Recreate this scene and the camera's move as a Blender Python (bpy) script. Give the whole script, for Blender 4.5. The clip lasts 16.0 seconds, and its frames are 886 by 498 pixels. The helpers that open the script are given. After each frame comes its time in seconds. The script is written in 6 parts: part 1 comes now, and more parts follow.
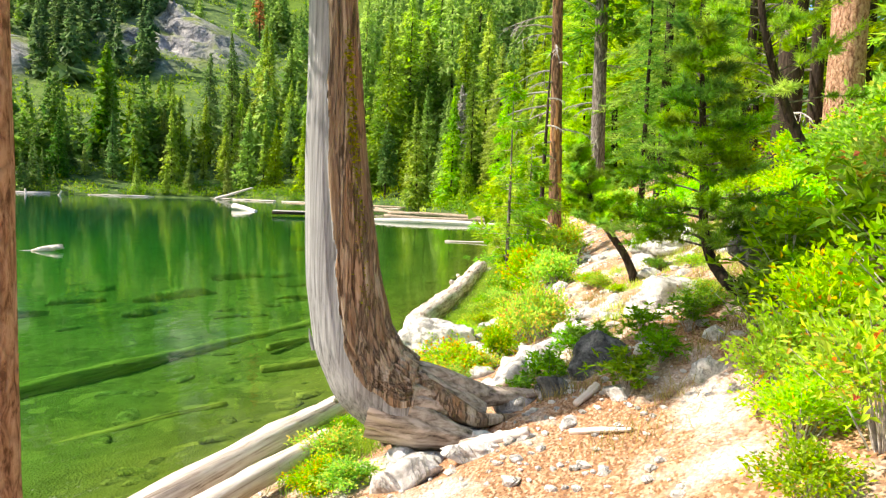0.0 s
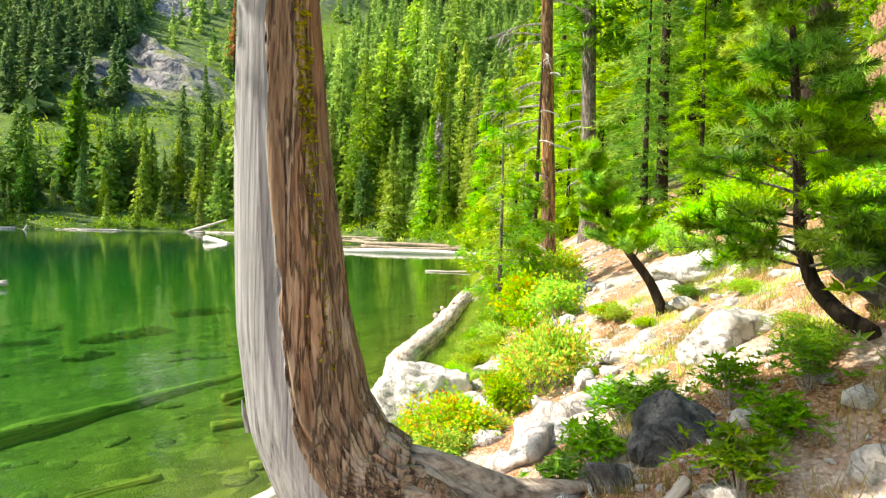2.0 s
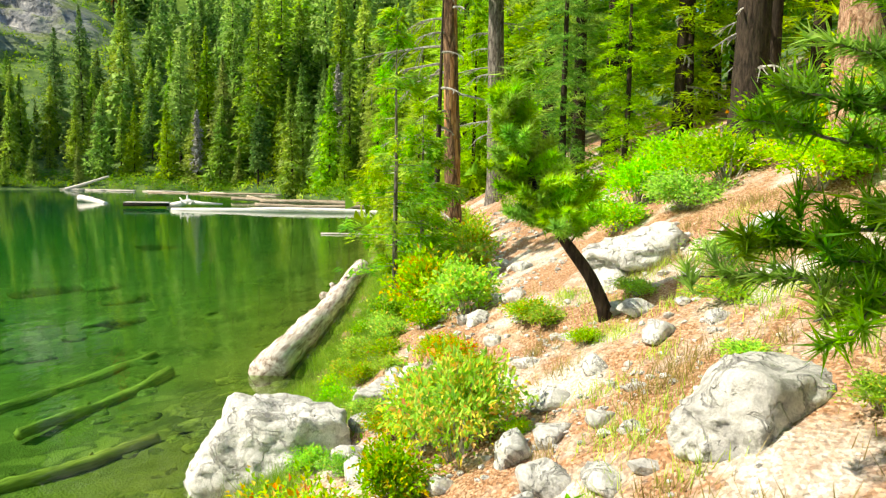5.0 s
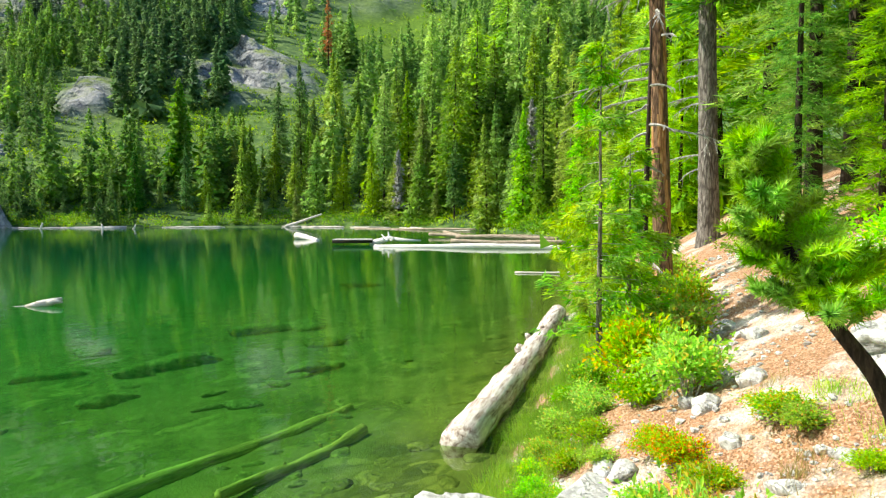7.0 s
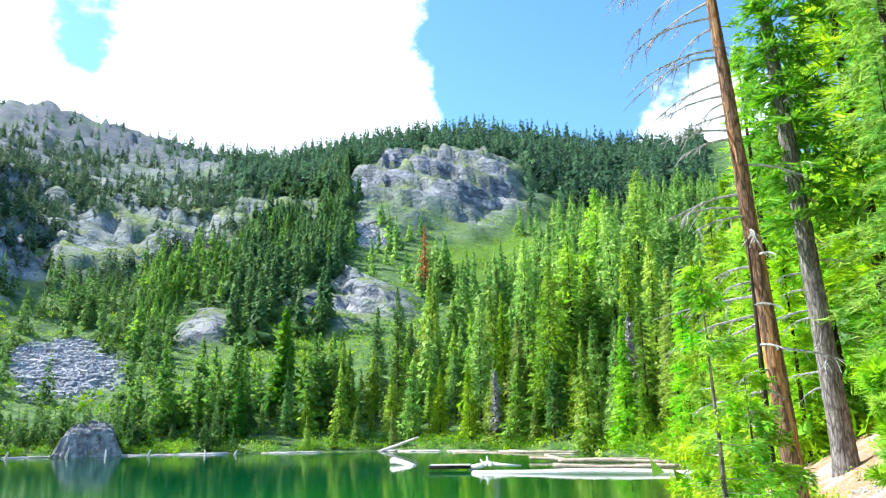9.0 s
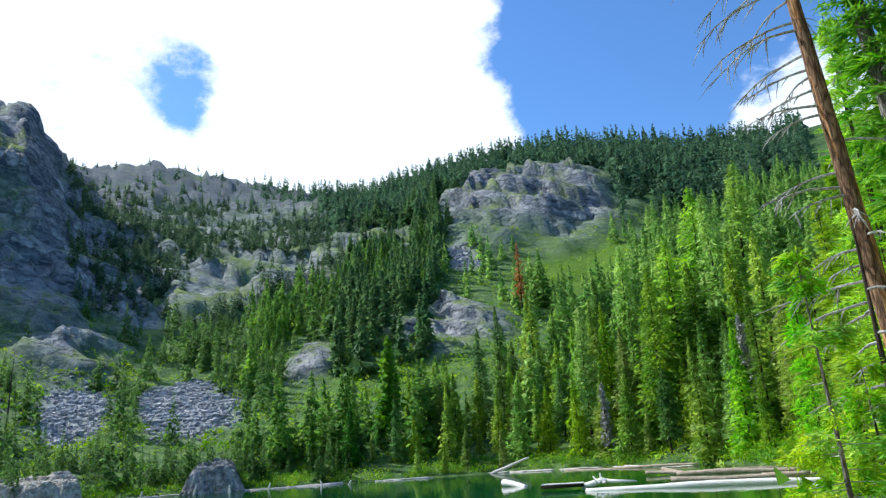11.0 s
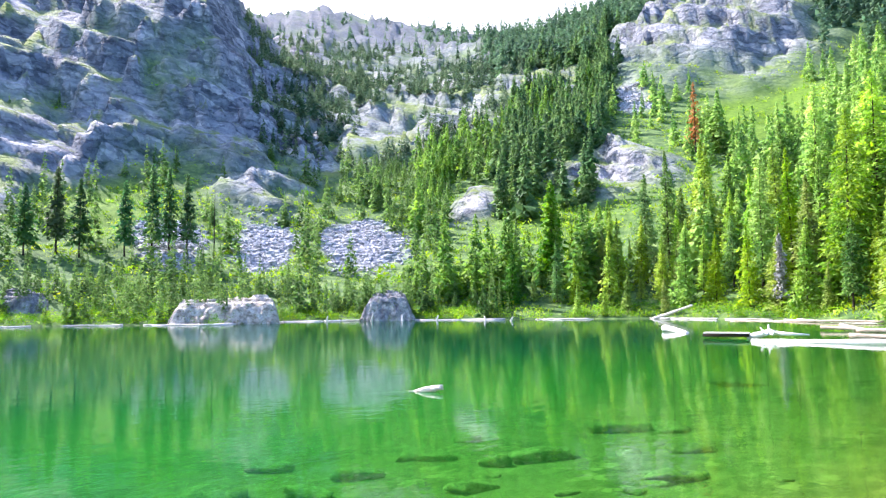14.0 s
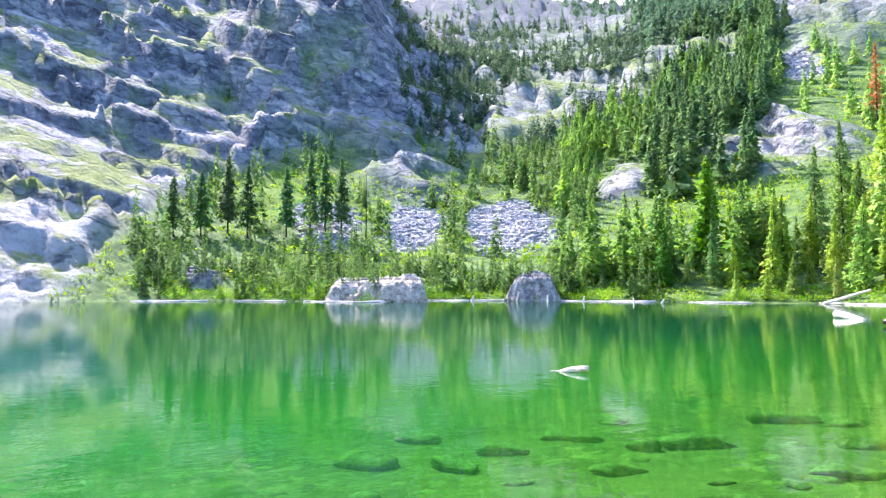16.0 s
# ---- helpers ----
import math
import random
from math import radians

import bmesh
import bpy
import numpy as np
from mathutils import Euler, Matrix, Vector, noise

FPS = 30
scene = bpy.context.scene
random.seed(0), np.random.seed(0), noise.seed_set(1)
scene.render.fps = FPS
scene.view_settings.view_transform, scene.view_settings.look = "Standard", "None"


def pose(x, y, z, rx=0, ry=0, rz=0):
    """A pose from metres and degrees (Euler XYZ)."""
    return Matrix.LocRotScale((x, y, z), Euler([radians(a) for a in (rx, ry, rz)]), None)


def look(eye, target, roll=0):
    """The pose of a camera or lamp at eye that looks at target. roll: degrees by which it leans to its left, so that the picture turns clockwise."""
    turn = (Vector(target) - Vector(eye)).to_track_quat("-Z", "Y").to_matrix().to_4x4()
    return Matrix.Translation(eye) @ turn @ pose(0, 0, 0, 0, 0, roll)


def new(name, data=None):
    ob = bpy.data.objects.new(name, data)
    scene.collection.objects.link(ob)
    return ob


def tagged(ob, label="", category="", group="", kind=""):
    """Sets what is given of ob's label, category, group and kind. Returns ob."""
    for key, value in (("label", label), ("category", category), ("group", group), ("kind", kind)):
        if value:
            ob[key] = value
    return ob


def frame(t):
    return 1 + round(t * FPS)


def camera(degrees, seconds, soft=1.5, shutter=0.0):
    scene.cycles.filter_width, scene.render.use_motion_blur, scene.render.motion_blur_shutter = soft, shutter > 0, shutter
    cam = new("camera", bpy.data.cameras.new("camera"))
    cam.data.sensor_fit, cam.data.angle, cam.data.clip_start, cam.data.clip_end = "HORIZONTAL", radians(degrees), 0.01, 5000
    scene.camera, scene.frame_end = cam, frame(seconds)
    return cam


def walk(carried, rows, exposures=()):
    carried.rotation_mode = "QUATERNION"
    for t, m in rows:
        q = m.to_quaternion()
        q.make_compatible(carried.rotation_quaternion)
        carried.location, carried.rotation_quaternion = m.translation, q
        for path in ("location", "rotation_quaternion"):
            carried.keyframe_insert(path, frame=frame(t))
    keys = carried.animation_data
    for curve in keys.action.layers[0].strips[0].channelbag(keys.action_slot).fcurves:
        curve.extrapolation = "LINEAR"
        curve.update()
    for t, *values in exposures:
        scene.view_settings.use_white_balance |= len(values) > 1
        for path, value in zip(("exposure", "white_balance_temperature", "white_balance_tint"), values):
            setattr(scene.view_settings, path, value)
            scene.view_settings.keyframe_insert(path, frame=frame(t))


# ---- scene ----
cam = camera(65.0, 16.0, 1.3)
PATH = [
    (0, (2.002, 1.729, 2.750), (1.513, 3.662, 2.594), 2.22),
    (0.5, (1.806, 2.153, 2.709), (1.392, 4.100, 2.509), 2.03),
    (1, (1.672, 2.608, 2.631), (1.352, 4.572, 2.424), 1.46),
    (1.5, (1.550, 3.121, 2.616), (1.203, 5.090, 2.577), 1.73),
    (2, (1.417, 3.516, 2.575), (0.987, 5.468, 2.509), 1.52),
    (2.5, (1.352, 3.916, 2.531), (0.982, 5.879, 2.444), 1.78),
    (3, (1.389, 4.484, 2.493), (1.137, 6.467, 2.425), 1.74),
    (3.5, (1.309, 4.985, 2.510), (1.091, 6.971, 2.427), 1.39),
    (3.7, (1.272, 5.228, 2.537), (1.053, 7.215, 2.457), 1.11),
    (5.8, (1.191, 6.574, 2.878), (1.057, 8.551, 2.603), 1.30),
    (6, (1.140, 6.723, 2.884), (0.945, 8.693, 2.600), 1.53),
    (6.5, (1.034, 7.035, 2.982), (0.562, 8.967, 2.774), 1.36),
    (7, (0.935, 7.088, 3.086), (0.239, 8.960, 2.980), 0.01),
    (7.5, (0.916, 7.149, 3.142), (0.154, 8.997, 3.176), -0.00),
    (8, (0.901, 7.176, 3.197), (0.079, 8.985, 3.425), 0.23),
    (8.5, (0.876, 7.120, 3.262), (-0.001, 8.870, 3.671), 0.70),
    (8.7, (0.866, 7.108, 3.264), (-0.009, 8.844, 3.732), -0.05),
    (10.8, (1.000, 7.450, 3.200), (-0.090, 9.010, 3.815), -5.19),
    (11, (1.007, 7.462, 3.200), (-0.117, 9.011, 3.780), -3.95),
    (11.5, (1.023, 7.491, 3.200), (-0.241, 8.950, 3.721), -2.20),
    (12, (1.040, 7.520, 3.200), (-0.359, 8.886, 3.620), -1.51),
    (12.5, (1.045, 7.525, 3.200), (-0.403, 8.874, 3.491), -0.43),
    (13, (1.050, 7.530, 3.200), (-0.426, 8.860, 3.429), 0.07),
    (13.5, (1.055, 7.535, 3.187), (-0.442, 8.848, 3.376), -0.51),
    (14, (1.060, 7.540, 3.173), (-0.468, 8.821, 3.335), -0.67),
    (14.5, (1.065, 7.545, 3.160), (-0.495, 8.791, 3.286), -0.57),
    (15, (1.070, 7.550, 3.147), (-0.542, 8.725, 3.296), -0.42),
    (15.5, (1.075, 7.555, 3.133), (-0.617, 8.613, 3.269), -0.20),
    (16, (1.080, 7.560, 3.120), (-0.683, 8.498, 3.228), 0.07),
]
# seconds, stops, kelvin and tint of the picture
EXPOSURE = [(0, 0.86, 7300, 15), (3.5, 0.82, 7300, 12), (6, 0.35, 7300, 4), (6.5, 0.35, 7000, 4), (7, 0.55, 6600, 4), (7.5, 0.98, 6100, 6), (8.5, 1.2, 5700, 10), (10.8, 0.14, 5600, 8), (11.3, 0.16, 5600, 8), (12, 0.95, 5550, 11), (12.7, 1.48, 5750, 20), (16, 1.68, 5900, 28)]
walk(cam, [(t, look(eye, target, roll)) for t, eye, target, roll in PATH], EXPOSURE)


# ---- sun, sky and clouds ----
SUN_BEARING, SUN_HEIGHT = 98.0, 46.0
to_sun = Vector((-math.sin(radians(SUN_BEARING)) * math.cos(radians(SUN_HEIGHT)), math.cos(radians(SUN_BEARING)) * math.cos(radians(SUN_HEIGHT)), math.sin(radians(SUN_HEIGHT))))
sun = new("sun", bpy.data.lights.new("sun", "SUN"))
sun.data.energy, sun.data.angle, sun.data.color = 5.3, radians(0.55), (1.0, 0.94, 0.83)
sun.matrix_world = look(to_sun * 50, (0, 0, 0))

world = bpy.data.worlds.new("sky")
scene.world = world
world.use_nodes = True
wt = world.node_tree
wt.nodes.clear()


wnode = wt.nodes.new

sky = wnode("ShaderNodeTexSky")
sky.sky_type, sky.sun_disc, sky.sun_elevation, sky.sun_rotation = "NISHITA", False, radians(SUN_HEIGHT), radians(-SUN_BEARING)
sky.altitude, sky.dust_density, sky.ozone_density = 1500, 0.6, 1.6
coord = wnode("ShaderNodeTexCoord")
squash = wnode("ShaderNodeMapping")
squash.inputs["Scale"].default_value = (1.0, 1.0, 1.7)
squash.inputs["Location"].default_value = (0.35, 0.1, 0.0)
puffs = wnode("ShaderNodeTexNoise")
puffs.inputs["Scale"].default_value, puffs.inputs["Detail"].default_value, puffs.inputs["Roughness"].default_value = 3.2, 10, 0.62
lean_to_sun = wnode("ShaderNodeVectorMath")
lean_to_sun.operation = "DOT_PRODUCT"
lean_to_sun.inputs[1].default_value = (-0.96, -0.28, 0.0)
gain = wnode("ShaderNodeMath")
gain.operation = "MULTIPLY_ADD"
gain.inputs[1].default_value, gain.inputs[2].default_value = 0.58, -0.075
add = wnode("ShaderNodeMath")
# large banks and gaps of the cloud cover: bearing, elevation, radius in degrees, weight
banks = gain.outputs[0]
for bearing, lift, radius, weight in ((62, 28.5, 8, -0.20), (55, 28.3, 7, -0.16), (71, 26.5, 6, -0.12), (19, 27, 15, -0.24), (6, 24.5, 9, 0.37), (42, 33, 17, 0.15), (32, 25.0, 7, 0.17)):
    lobe, fade, more = wnode("ShaderNodeVectorMath"), wnode("ShaderNodeMapRange"), wnode("ShaderNodeMath")
    lobe.operation = "DOT_PRODUCT"
    lobe.inputs[1].default_value = (-math.sin(radians(bearing)) * math.cos(radians(lift)), math.cos(radians(bearing)) * math.cos(radians(lift)), math.sin(radians(lift)))
    fade.interpolation_type = "SMOOTHSTEP"
    fade.inputs["From Min"].default_value, fade.inputs["From Max"].default_value, fade.inputs["To Max"].default_value = math.cos(radians(radius)), 1.0, weight
    wt.links.new(coord.outputs["Generated"], lobe.inputs[0])
    wt.links.new(lobe.outputs["Value"], fade.inputs["Value"])
    wt.links.new(banks, more.inputs[0])
    wt.links.new(fade.outputs[0], more.inputs[1])
    banks = more.outputs[0]
edge = wnode("ShaderNodeMapRange")
edge.interpolation_type = "SMOOTHSTEP"
edge.inputs["From Min"].default_value, edge.inputs["From Max"].default_value = 0.50, 0.60
cloud = wnode("ShaderNodeRGB")
cloud.outputs[0].default_value = (7.9, 8.0, 8.2, 1)
mix = wnode("ShaderNodeMix")
mix.data_type = "RGBA"
deepen = wnode("ShaderNodeHueSaturation")
deepen.inputs["Saturation"].default_value, deepen.inputs["Value"].default_value = 1.15, 1.5
back = wnode("ShaderNodeBackground")
back.inputs["Strength"].default_value = 0.13
out = wnode("ShaderNodeOutputWorld")
for a, b in ((coord.outputs["Generated"], squash.inputs["Vector"]), (squash.outputs[0], puffs.inputs["Vector"]), (coord.outputs["Generated"], lean_to_sun.inputs[0]),
             (lean_to_sun.outputs["Value"], gain.inputs[0]), (banks, add.inputs[0]), (puffs.outputs[0], add.inputs[1]), (add.outputs[0], edge.inputs["Value"]),
             (edge.outputs[0], mix.inputs[0]), (sky.outputs[0], deepen.inputs["Color"]), (deepen.outputs[0], mix.inputs[6]), (cloud.outputs[0], mix.inputs[7]), (mix.outputs[2], back.inputs["Color"]), (back.outputs[0], out.inputs[0])):
    wt.links.new(a, b)


# ---- materials ----
class Nodes:
    """A small writer of node materials."""

    def __init__(self, name):
        self.m = bpy.data.materials.new(name)
        self.m.use_nodes = True
        self.t = self.m.node_tree
        self.t.nodes.clear()
        self.end = self.t.nodes.new("ShaderNodeOutputMaterial")
        self.where = self.t.nodes.new("ShaderNodeTexCoord").outputs["Object"]

    def link(self, a, b):
        if hasattr(a, "is_output"):
            self.t.links.new(a, b)
        else:
            b.default_value = a

    def world(self):
        return self.t.nodes.new("ShaderNodeNewGeometry").outputs["Position"]

    def stretch(self, vec, scale):
        n = self.t.nodes.new("ShaderNodeMapping")
        self.link(vec, n.inputs["Vector"])
        n.inputs["Scale"].default_value = scale
        return n.outputs[0]

    def noise(self, scale, detail=4, rough=0.55, vec=None, warp=0.0):
        n = self.t.nodes.new("ShaderNodeTexNoise")
        self.link(self.where if vec is None else vec, n.inputs["Vector"])
        n.inputs["Scale"].default_value, n.inputs["Detail"].default_value, n.inputs["Roughness"].default_value, n.inputs["Distortion"].default_value = scale, detail, rough, warp
        return n.outputs[0]

    def cells(self, scale, vec=None, feature="F1", out="Distance"):
        n = self.t.nodes.new("ShaderNodeTexVoronoi")
        n.feature = feature
        self.link(self.where if vec is None else vec, n.inputs["Vector"])
        n.inputs["Scale"].default_value = scale
        return n.outputs[out]

    def ramp(self, x, *stops):
        n = self.t.nodes.new("ShaderNodeValToRGB")
        e = n.color_ramp.elements
        while len(e) < len(stops):
            e.new(0.5)
        for k, (at, c) in enumerate(stops):
            e[k].position = at
            e[k].color = (*c, 1) if hasattr(c, "__len__") else (c, c, c, 1)
        self.link(x, n.inputs[0])
        return n.outputs[0]

    def range(self, x, a, b, c=0.0, d=1.0):
        n = self.t.nodes.new("ShaderNodeMapRange")
        self.link(x, n.inputs[0])
        for k, v in enumerate((a, b, c, d)):
            n.inputs[k + 1].default_value = v
        return n.outputs[0]

    def math(self, op, a, b=0.0):
        n = self.t.nodes.new("ShaderNodeMath")
        n.operation = op
        self.link(a, n.inputs[0])
        self.link(b, n.inputs[1])
        return n.outputs[0]

    def mix(self, f, a, b, how="MIX"):
        n = self.t.nodes.new("ShaderNodeMix")
        n.data_type, n.blend_type = "RGBA", how
        self.link(f, n.inputs[0])
        for v, k in ((a, 6), (b, 7)):
            self.link((*v, 1) if isinstance(v, tuple) and len(v) == 3 else v, n.inputs[k])
        return n.outputs[2]

    def random(self):
        return self.t.nodes.new("ShaderNodeObjectInfo").outputs["Random"]

    def island(self):
        return self.t.nodes.new("ShaderNodeNewGeometry").outputs["Random Per Island"]

    def tint(self, colour, x, hue=0.03, sat=0.15, val=0.4):
        """Shift a colour by a random number."""
        n = self.t.nodes.new("ShaderNodeHueSaturation")
        self.link(colour, n.inputs["Color"])
        self.link(self.range(x, 0, 1, 0.5 - hue, 0.5 + hue), n.inputs["Hue"])
        self.link(self.range(self.math("FRACT", self.math("MULTIPLY", x, 7.3)), 0, 1, 1 - sat, 1 + sat), n.inputs["Saturation"])
        self.link(self.range(self.math("FRACT", self.math("MULTIPLY", x, 13.7)), 0, 1, 1 - val, 1 + val), n.inputs["Value"])
        return n.outputs[0]

    def bump(self, height, strength=0.5, distance=0.02):
        n = self.t.nodes.new("ShaderNodeBump")
        n.inputs["Strength"].default_value, n.inputs["Distance"].default_value = strength, distance
        self.link(height, n.inputs["Height"])
        return n.outputs[0]

    def attribute(self, name):
        n = self.t.nodes.new("ShaderNodeAttribute")
        n.attribute_name = name
        return n.outputs["Color"]

    def split(self, colour):
        n = self.t.nodes.new("ShaderNodeSeparateColor")
        self.link(colour, n.inputs[0])
        return n.outputs

    def xyz(self, vec):
        n = self.t.nodes.new("ShaderNodeSeparateXYZ")
        self.link(vec, n.inputs[0])
        return n.outputs

    def close(self, colour, rough=0.8, normal=None, gloss=0.5, lets_by=0.0):
        b = self.t.nodes.new("ShaderNodeBsdfPrincipled")
        self.link((*colour, 1) if isinstance(colour, tuple) else colour, b.inputs["Base Color"])
        self.link(rough, b.inputs["Roughness"])
        b.inputs["Specular IOR Level"].default_value = gloss
        if normal is not None:
            self.link(normal, b.inputs["Normal"])
        last = b.outputs[0]
        if lets_by:
            tr = self.t.nodes.new("ShaderNodeBsdfTranslucent")
            self.link((*colour, 1) if isinstance(colour, tuple) else colour, tr.inputs[0])
            m = self.t.nodes.new("ShaderNodeMixShader")
            m.inputs[0].default_value = lets_by
            self.link(last, m.inputs[1])
            self.link(tr.outputs[0], m.inputs[2])
            last = m.outputs[0]
        self.link(last, self.end.inputs[0])
        return self.m


def foliage(name, dark, light, hue=0.025, val=0.35, lets_by=0.35, size=3.0):
    n = Nodes(name)
    c = n.mix(n.range(n.noise(size, 2), 0.36, 0.64), dark, light)
    c = n.tint(c, n.island(), hue * 0.6, 0.12, val)
    c = n.tint(c, n.random(), hue, 0.12, 0.22)
    return n.close(c, 0.6, None, 0.13, lets_by)


def bark(name, dark, light, pale, along=(9, 9, 1.6), depth=0.03, strength=0.9, plated=0.8):
    n = Nodes(name)
    v = n.stretch(n.where, along)
    plates = n.noise(2.2, 8, 0.66, v, 0.6)
    c = n.ramp(plates, (0.38, dark), (0.47, light), (0.58, pale))
    c = n.mix(n.noise(1.3, 3), c, n.mix(0.5, c, light))
    crack = n.range(n.cells(1.25, v, "DISTANCE_TO_EDGE"), 0.0, 0.13)
    c = n.mix(n.range(crack, 0, 1, plated, 0), c, dark)
    h = n.math("ADD", n.math("ADD", plates, n.math("MULTIPLY", crack, 0.75 * plated)), n.math("MULTIPLY", n.noise(14, 4, 0.6, v), 0.35))
    return n.close(c, 0.9, n.bump(h, strength, depth), 0.2)


def fibrous(name):
    """Cedar bark in long grey brown strips with narrow dark furrows and rusty inner fibre."""
    n = Nodes(name)
    strip = n.noise(1.0, 5, 0.6, n.stretch(n.where, (13, 13, 0.42)), 0.35)
    fibre = n.noise(1.0, 6, 0.7, n.stretch(n.where, (70, 70, 2.2)), 0.2)
    rust = n.noise(1.0, 4, 0.6, n.stretch(n.where, (6, 6, 0.8)), 0.3)
    c = n.ramp(strip, (0.30, (0.19, 0.115, 0.070)), (0.46, (0.37, 0.275, 0.19)), (0.60, (0.54, 0.445, 0.34)), (0.72, (0.66, 0.60, 0.52)))
    c = n.mix(n.range(rust, 0.53, 0.66, 0, 0.45), c, (0.46, 0.22, 0.10))
    c = n.mix(n.range(fibre, 0.52, 0.36, 0, 0.55), c, (0.12, 0.070, 0.042))
    line = n.math("ABSOLUTE", n.math("SUBTRACT", strip, 0.5))
    cut = n.range(line, 0.0, 0.035)
    c = n.mix(n.range(cut, 0, 1, 0.6, 0), c, (0.075, 0.045, 0.028))
    h = n.math("ADD", n.math("MULTIPLY", cut, 0.9), n.math("ADD", strip, n.math("MULTIPLY", fibre, 0.5)))
    return n.close(c, 0.9, n.bump(h, 1.0, 0.022), 0.2)


def stone(name, dark, mid, light, lichen=None, size=1.0, depth=0.02):
    n = Nodes(name)
    speck = n.noise(60 / size, 3, 0.7)
    blot = n.noise(3.5 / size, 5, 0.62, warp=0.4)
    c = n.ramp(blot, (0.33, dark), (0.45, mid), (0.60, light))
    c = n.mix(n.range(speck, 0.4, 0.7), c, n.mix(0.5, c, dark))
    c = n.mix(n.range(n.noise(16 / size, 6, 0.75, warp=0.6), 0.53, 0.62, 0, 0.55), c, dark)
    if lichen:
        c = n.mix(n.range(n.noise(5 / size, 6, 0.7), 0.57, 0.63, 0, 0.8), c, lichen)
    c = n.tint(c, n.random(), 0.01, 0.1, 0.14)
    h = n.math("ADD", n.noise(9 / size, 10, 0.72), n.math("MULTIPLY", n.cells(5 / size), 0.4))
    crack = n.range(n.math("ABSOLUTE", n.math("SUBTRACT", n.noise(2.6 / size, 6, 0.6, warp=0.8), 0.5)), 0.0, 0.018)
    c = n.mix(n.range(crack, 0, 1, 0.28, 0), c, dark)
    h = n.math("ADD", h, n.math("MULTIPLY", crack, 0.5))
    return n.close(c, 0.9, n.bump(h, 1.0, depth * 2.2), 0.2)


def weathered(name, dark, mid, light, along=(14, 14, 1.0)):
    """Bleached wood with cracks along the grain."""
    n = Nodes(name)
    v = n.stretch(n.where, along)
    streak = n.noise(1.6, 6, 0.65, v, 0.3)
    c = n.ramp(streak, (0.32, dark), (0.43, mid), (0.60, light))
    c = n.mix(n.range(n.noise(2.2, 6, 0.65), 0.50, 0.70, 0, 0.35), c, n.mix(0.5, mid, dark))
    return n.close(c, 0.8, n.bump(streak, 0.7, 0.015), 0.25)


M = {}
M["fir"] = foliage("fir_needles", (0.11, 0.27, 0.014), (0.32, 0.53, 0.028), 0.025, 0.35, 0.55)
# sunlit stands; fir_dark, fir_shade and fir_ridge carry shade and haze in their colour
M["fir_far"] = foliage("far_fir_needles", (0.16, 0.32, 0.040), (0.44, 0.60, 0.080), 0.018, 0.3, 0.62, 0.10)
# gully shade and distance blue put into the needle colour; tall pines share it
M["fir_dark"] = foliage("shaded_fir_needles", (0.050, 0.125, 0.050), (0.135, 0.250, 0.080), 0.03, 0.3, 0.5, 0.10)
M["fir_lime"] = foliage("lime_fir_needles", (0.20, 0.37, 0.030), (0.46, 0.62, 0.060), 0.02, 0.3, 0.6, 0.10)
M["fir_mid"] = foliage("young_fir_needles", (0.038, 0.135, 0.018), (0.130, 0.300, 0.036), 0.03, 0.32, 0.5, 0.10)
M["fir_shade"] = foliage("shade_toned_fir_needles", (0.085, 0.20, 0.040), (0.25, 0.41, 0.066), 0.028, 0.34, 0.5, 0.08)
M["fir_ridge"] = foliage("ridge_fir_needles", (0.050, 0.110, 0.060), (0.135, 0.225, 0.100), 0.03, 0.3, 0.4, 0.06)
# brighter copy of fir: the sun on the boughs put into the colour
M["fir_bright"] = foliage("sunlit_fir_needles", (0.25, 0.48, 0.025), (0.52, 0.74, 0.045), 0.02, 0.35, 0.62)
M["pine"] = foliage("pine_needles", (0.105, 0.29, 0.010), (0.30, 0.55, 0.020), 0.02, 0.3, 0.5)
M["pine_bright"] = foliage("young_pine_needles", (0.20, 0.48, 0.008), (0.46, 0.78, 0.020), 0.02, 0.3, 0.55)
M["laurel"] = foliage("laurel_leaves", (0.12, 0.33, 0.012), (0.33, 0.60, 0.030), 0.02, 0.3, 0.4, 8)
M["cedar"] = foliage("cedar_sprays", (0.20, 0.46, 0.012), (0.50, 0.72, 0.025), 0.03, 0.3, 0.55)
M["shrub"] = foliage("shrub_leaves", (0.23, 0.54, 0.010), (0.48, 0.78, 0.026), 0.02, 0.3, 0.55, 8)
M["shrub_gold"] = foliage("turning_shrub_leaves", (0.62, 0.64, 0.02), (0.88, 0.62, 0.03), 0.05, 0.25, 0.45, 6)
M["shrub_rust"] = foliage("rust_leaves", (0.72, 0.28, 0.02), (0.85, 0.42, 0.03), 0.04, 0.25, 0.4, 6)
M["brush_far"] = foliage("far_brush", (0.10, 0.28, 0.025), (0.29, 0.52, 0.050), 0.04, 0.3, 0.4, 0.12)
M["rust_far"] = foliage("dead_red_needles", (0.40, 0.15, 0.05), (0.58, 0.26, 0.09), 0.02, 0.25, 0.3, 1)
M["grass"] = foliage("shore_grass", (0.26, 0.48, 0.02), (0.50, 0.66, 0.05), 0.03, 0.3, 0.4, 5)
M["grass_dry"] = foliage("dry_grass", (0.36, 0.32, 0.08), (0.55, 0.48, 0.14), 0.03, 0.3, 0.3, 5)
M["bark"] = bark("pine_bark", (0.06, 0.035, 0.022), (0.21, 0.115, 0.065), (0.40, 0.25, 0.15))
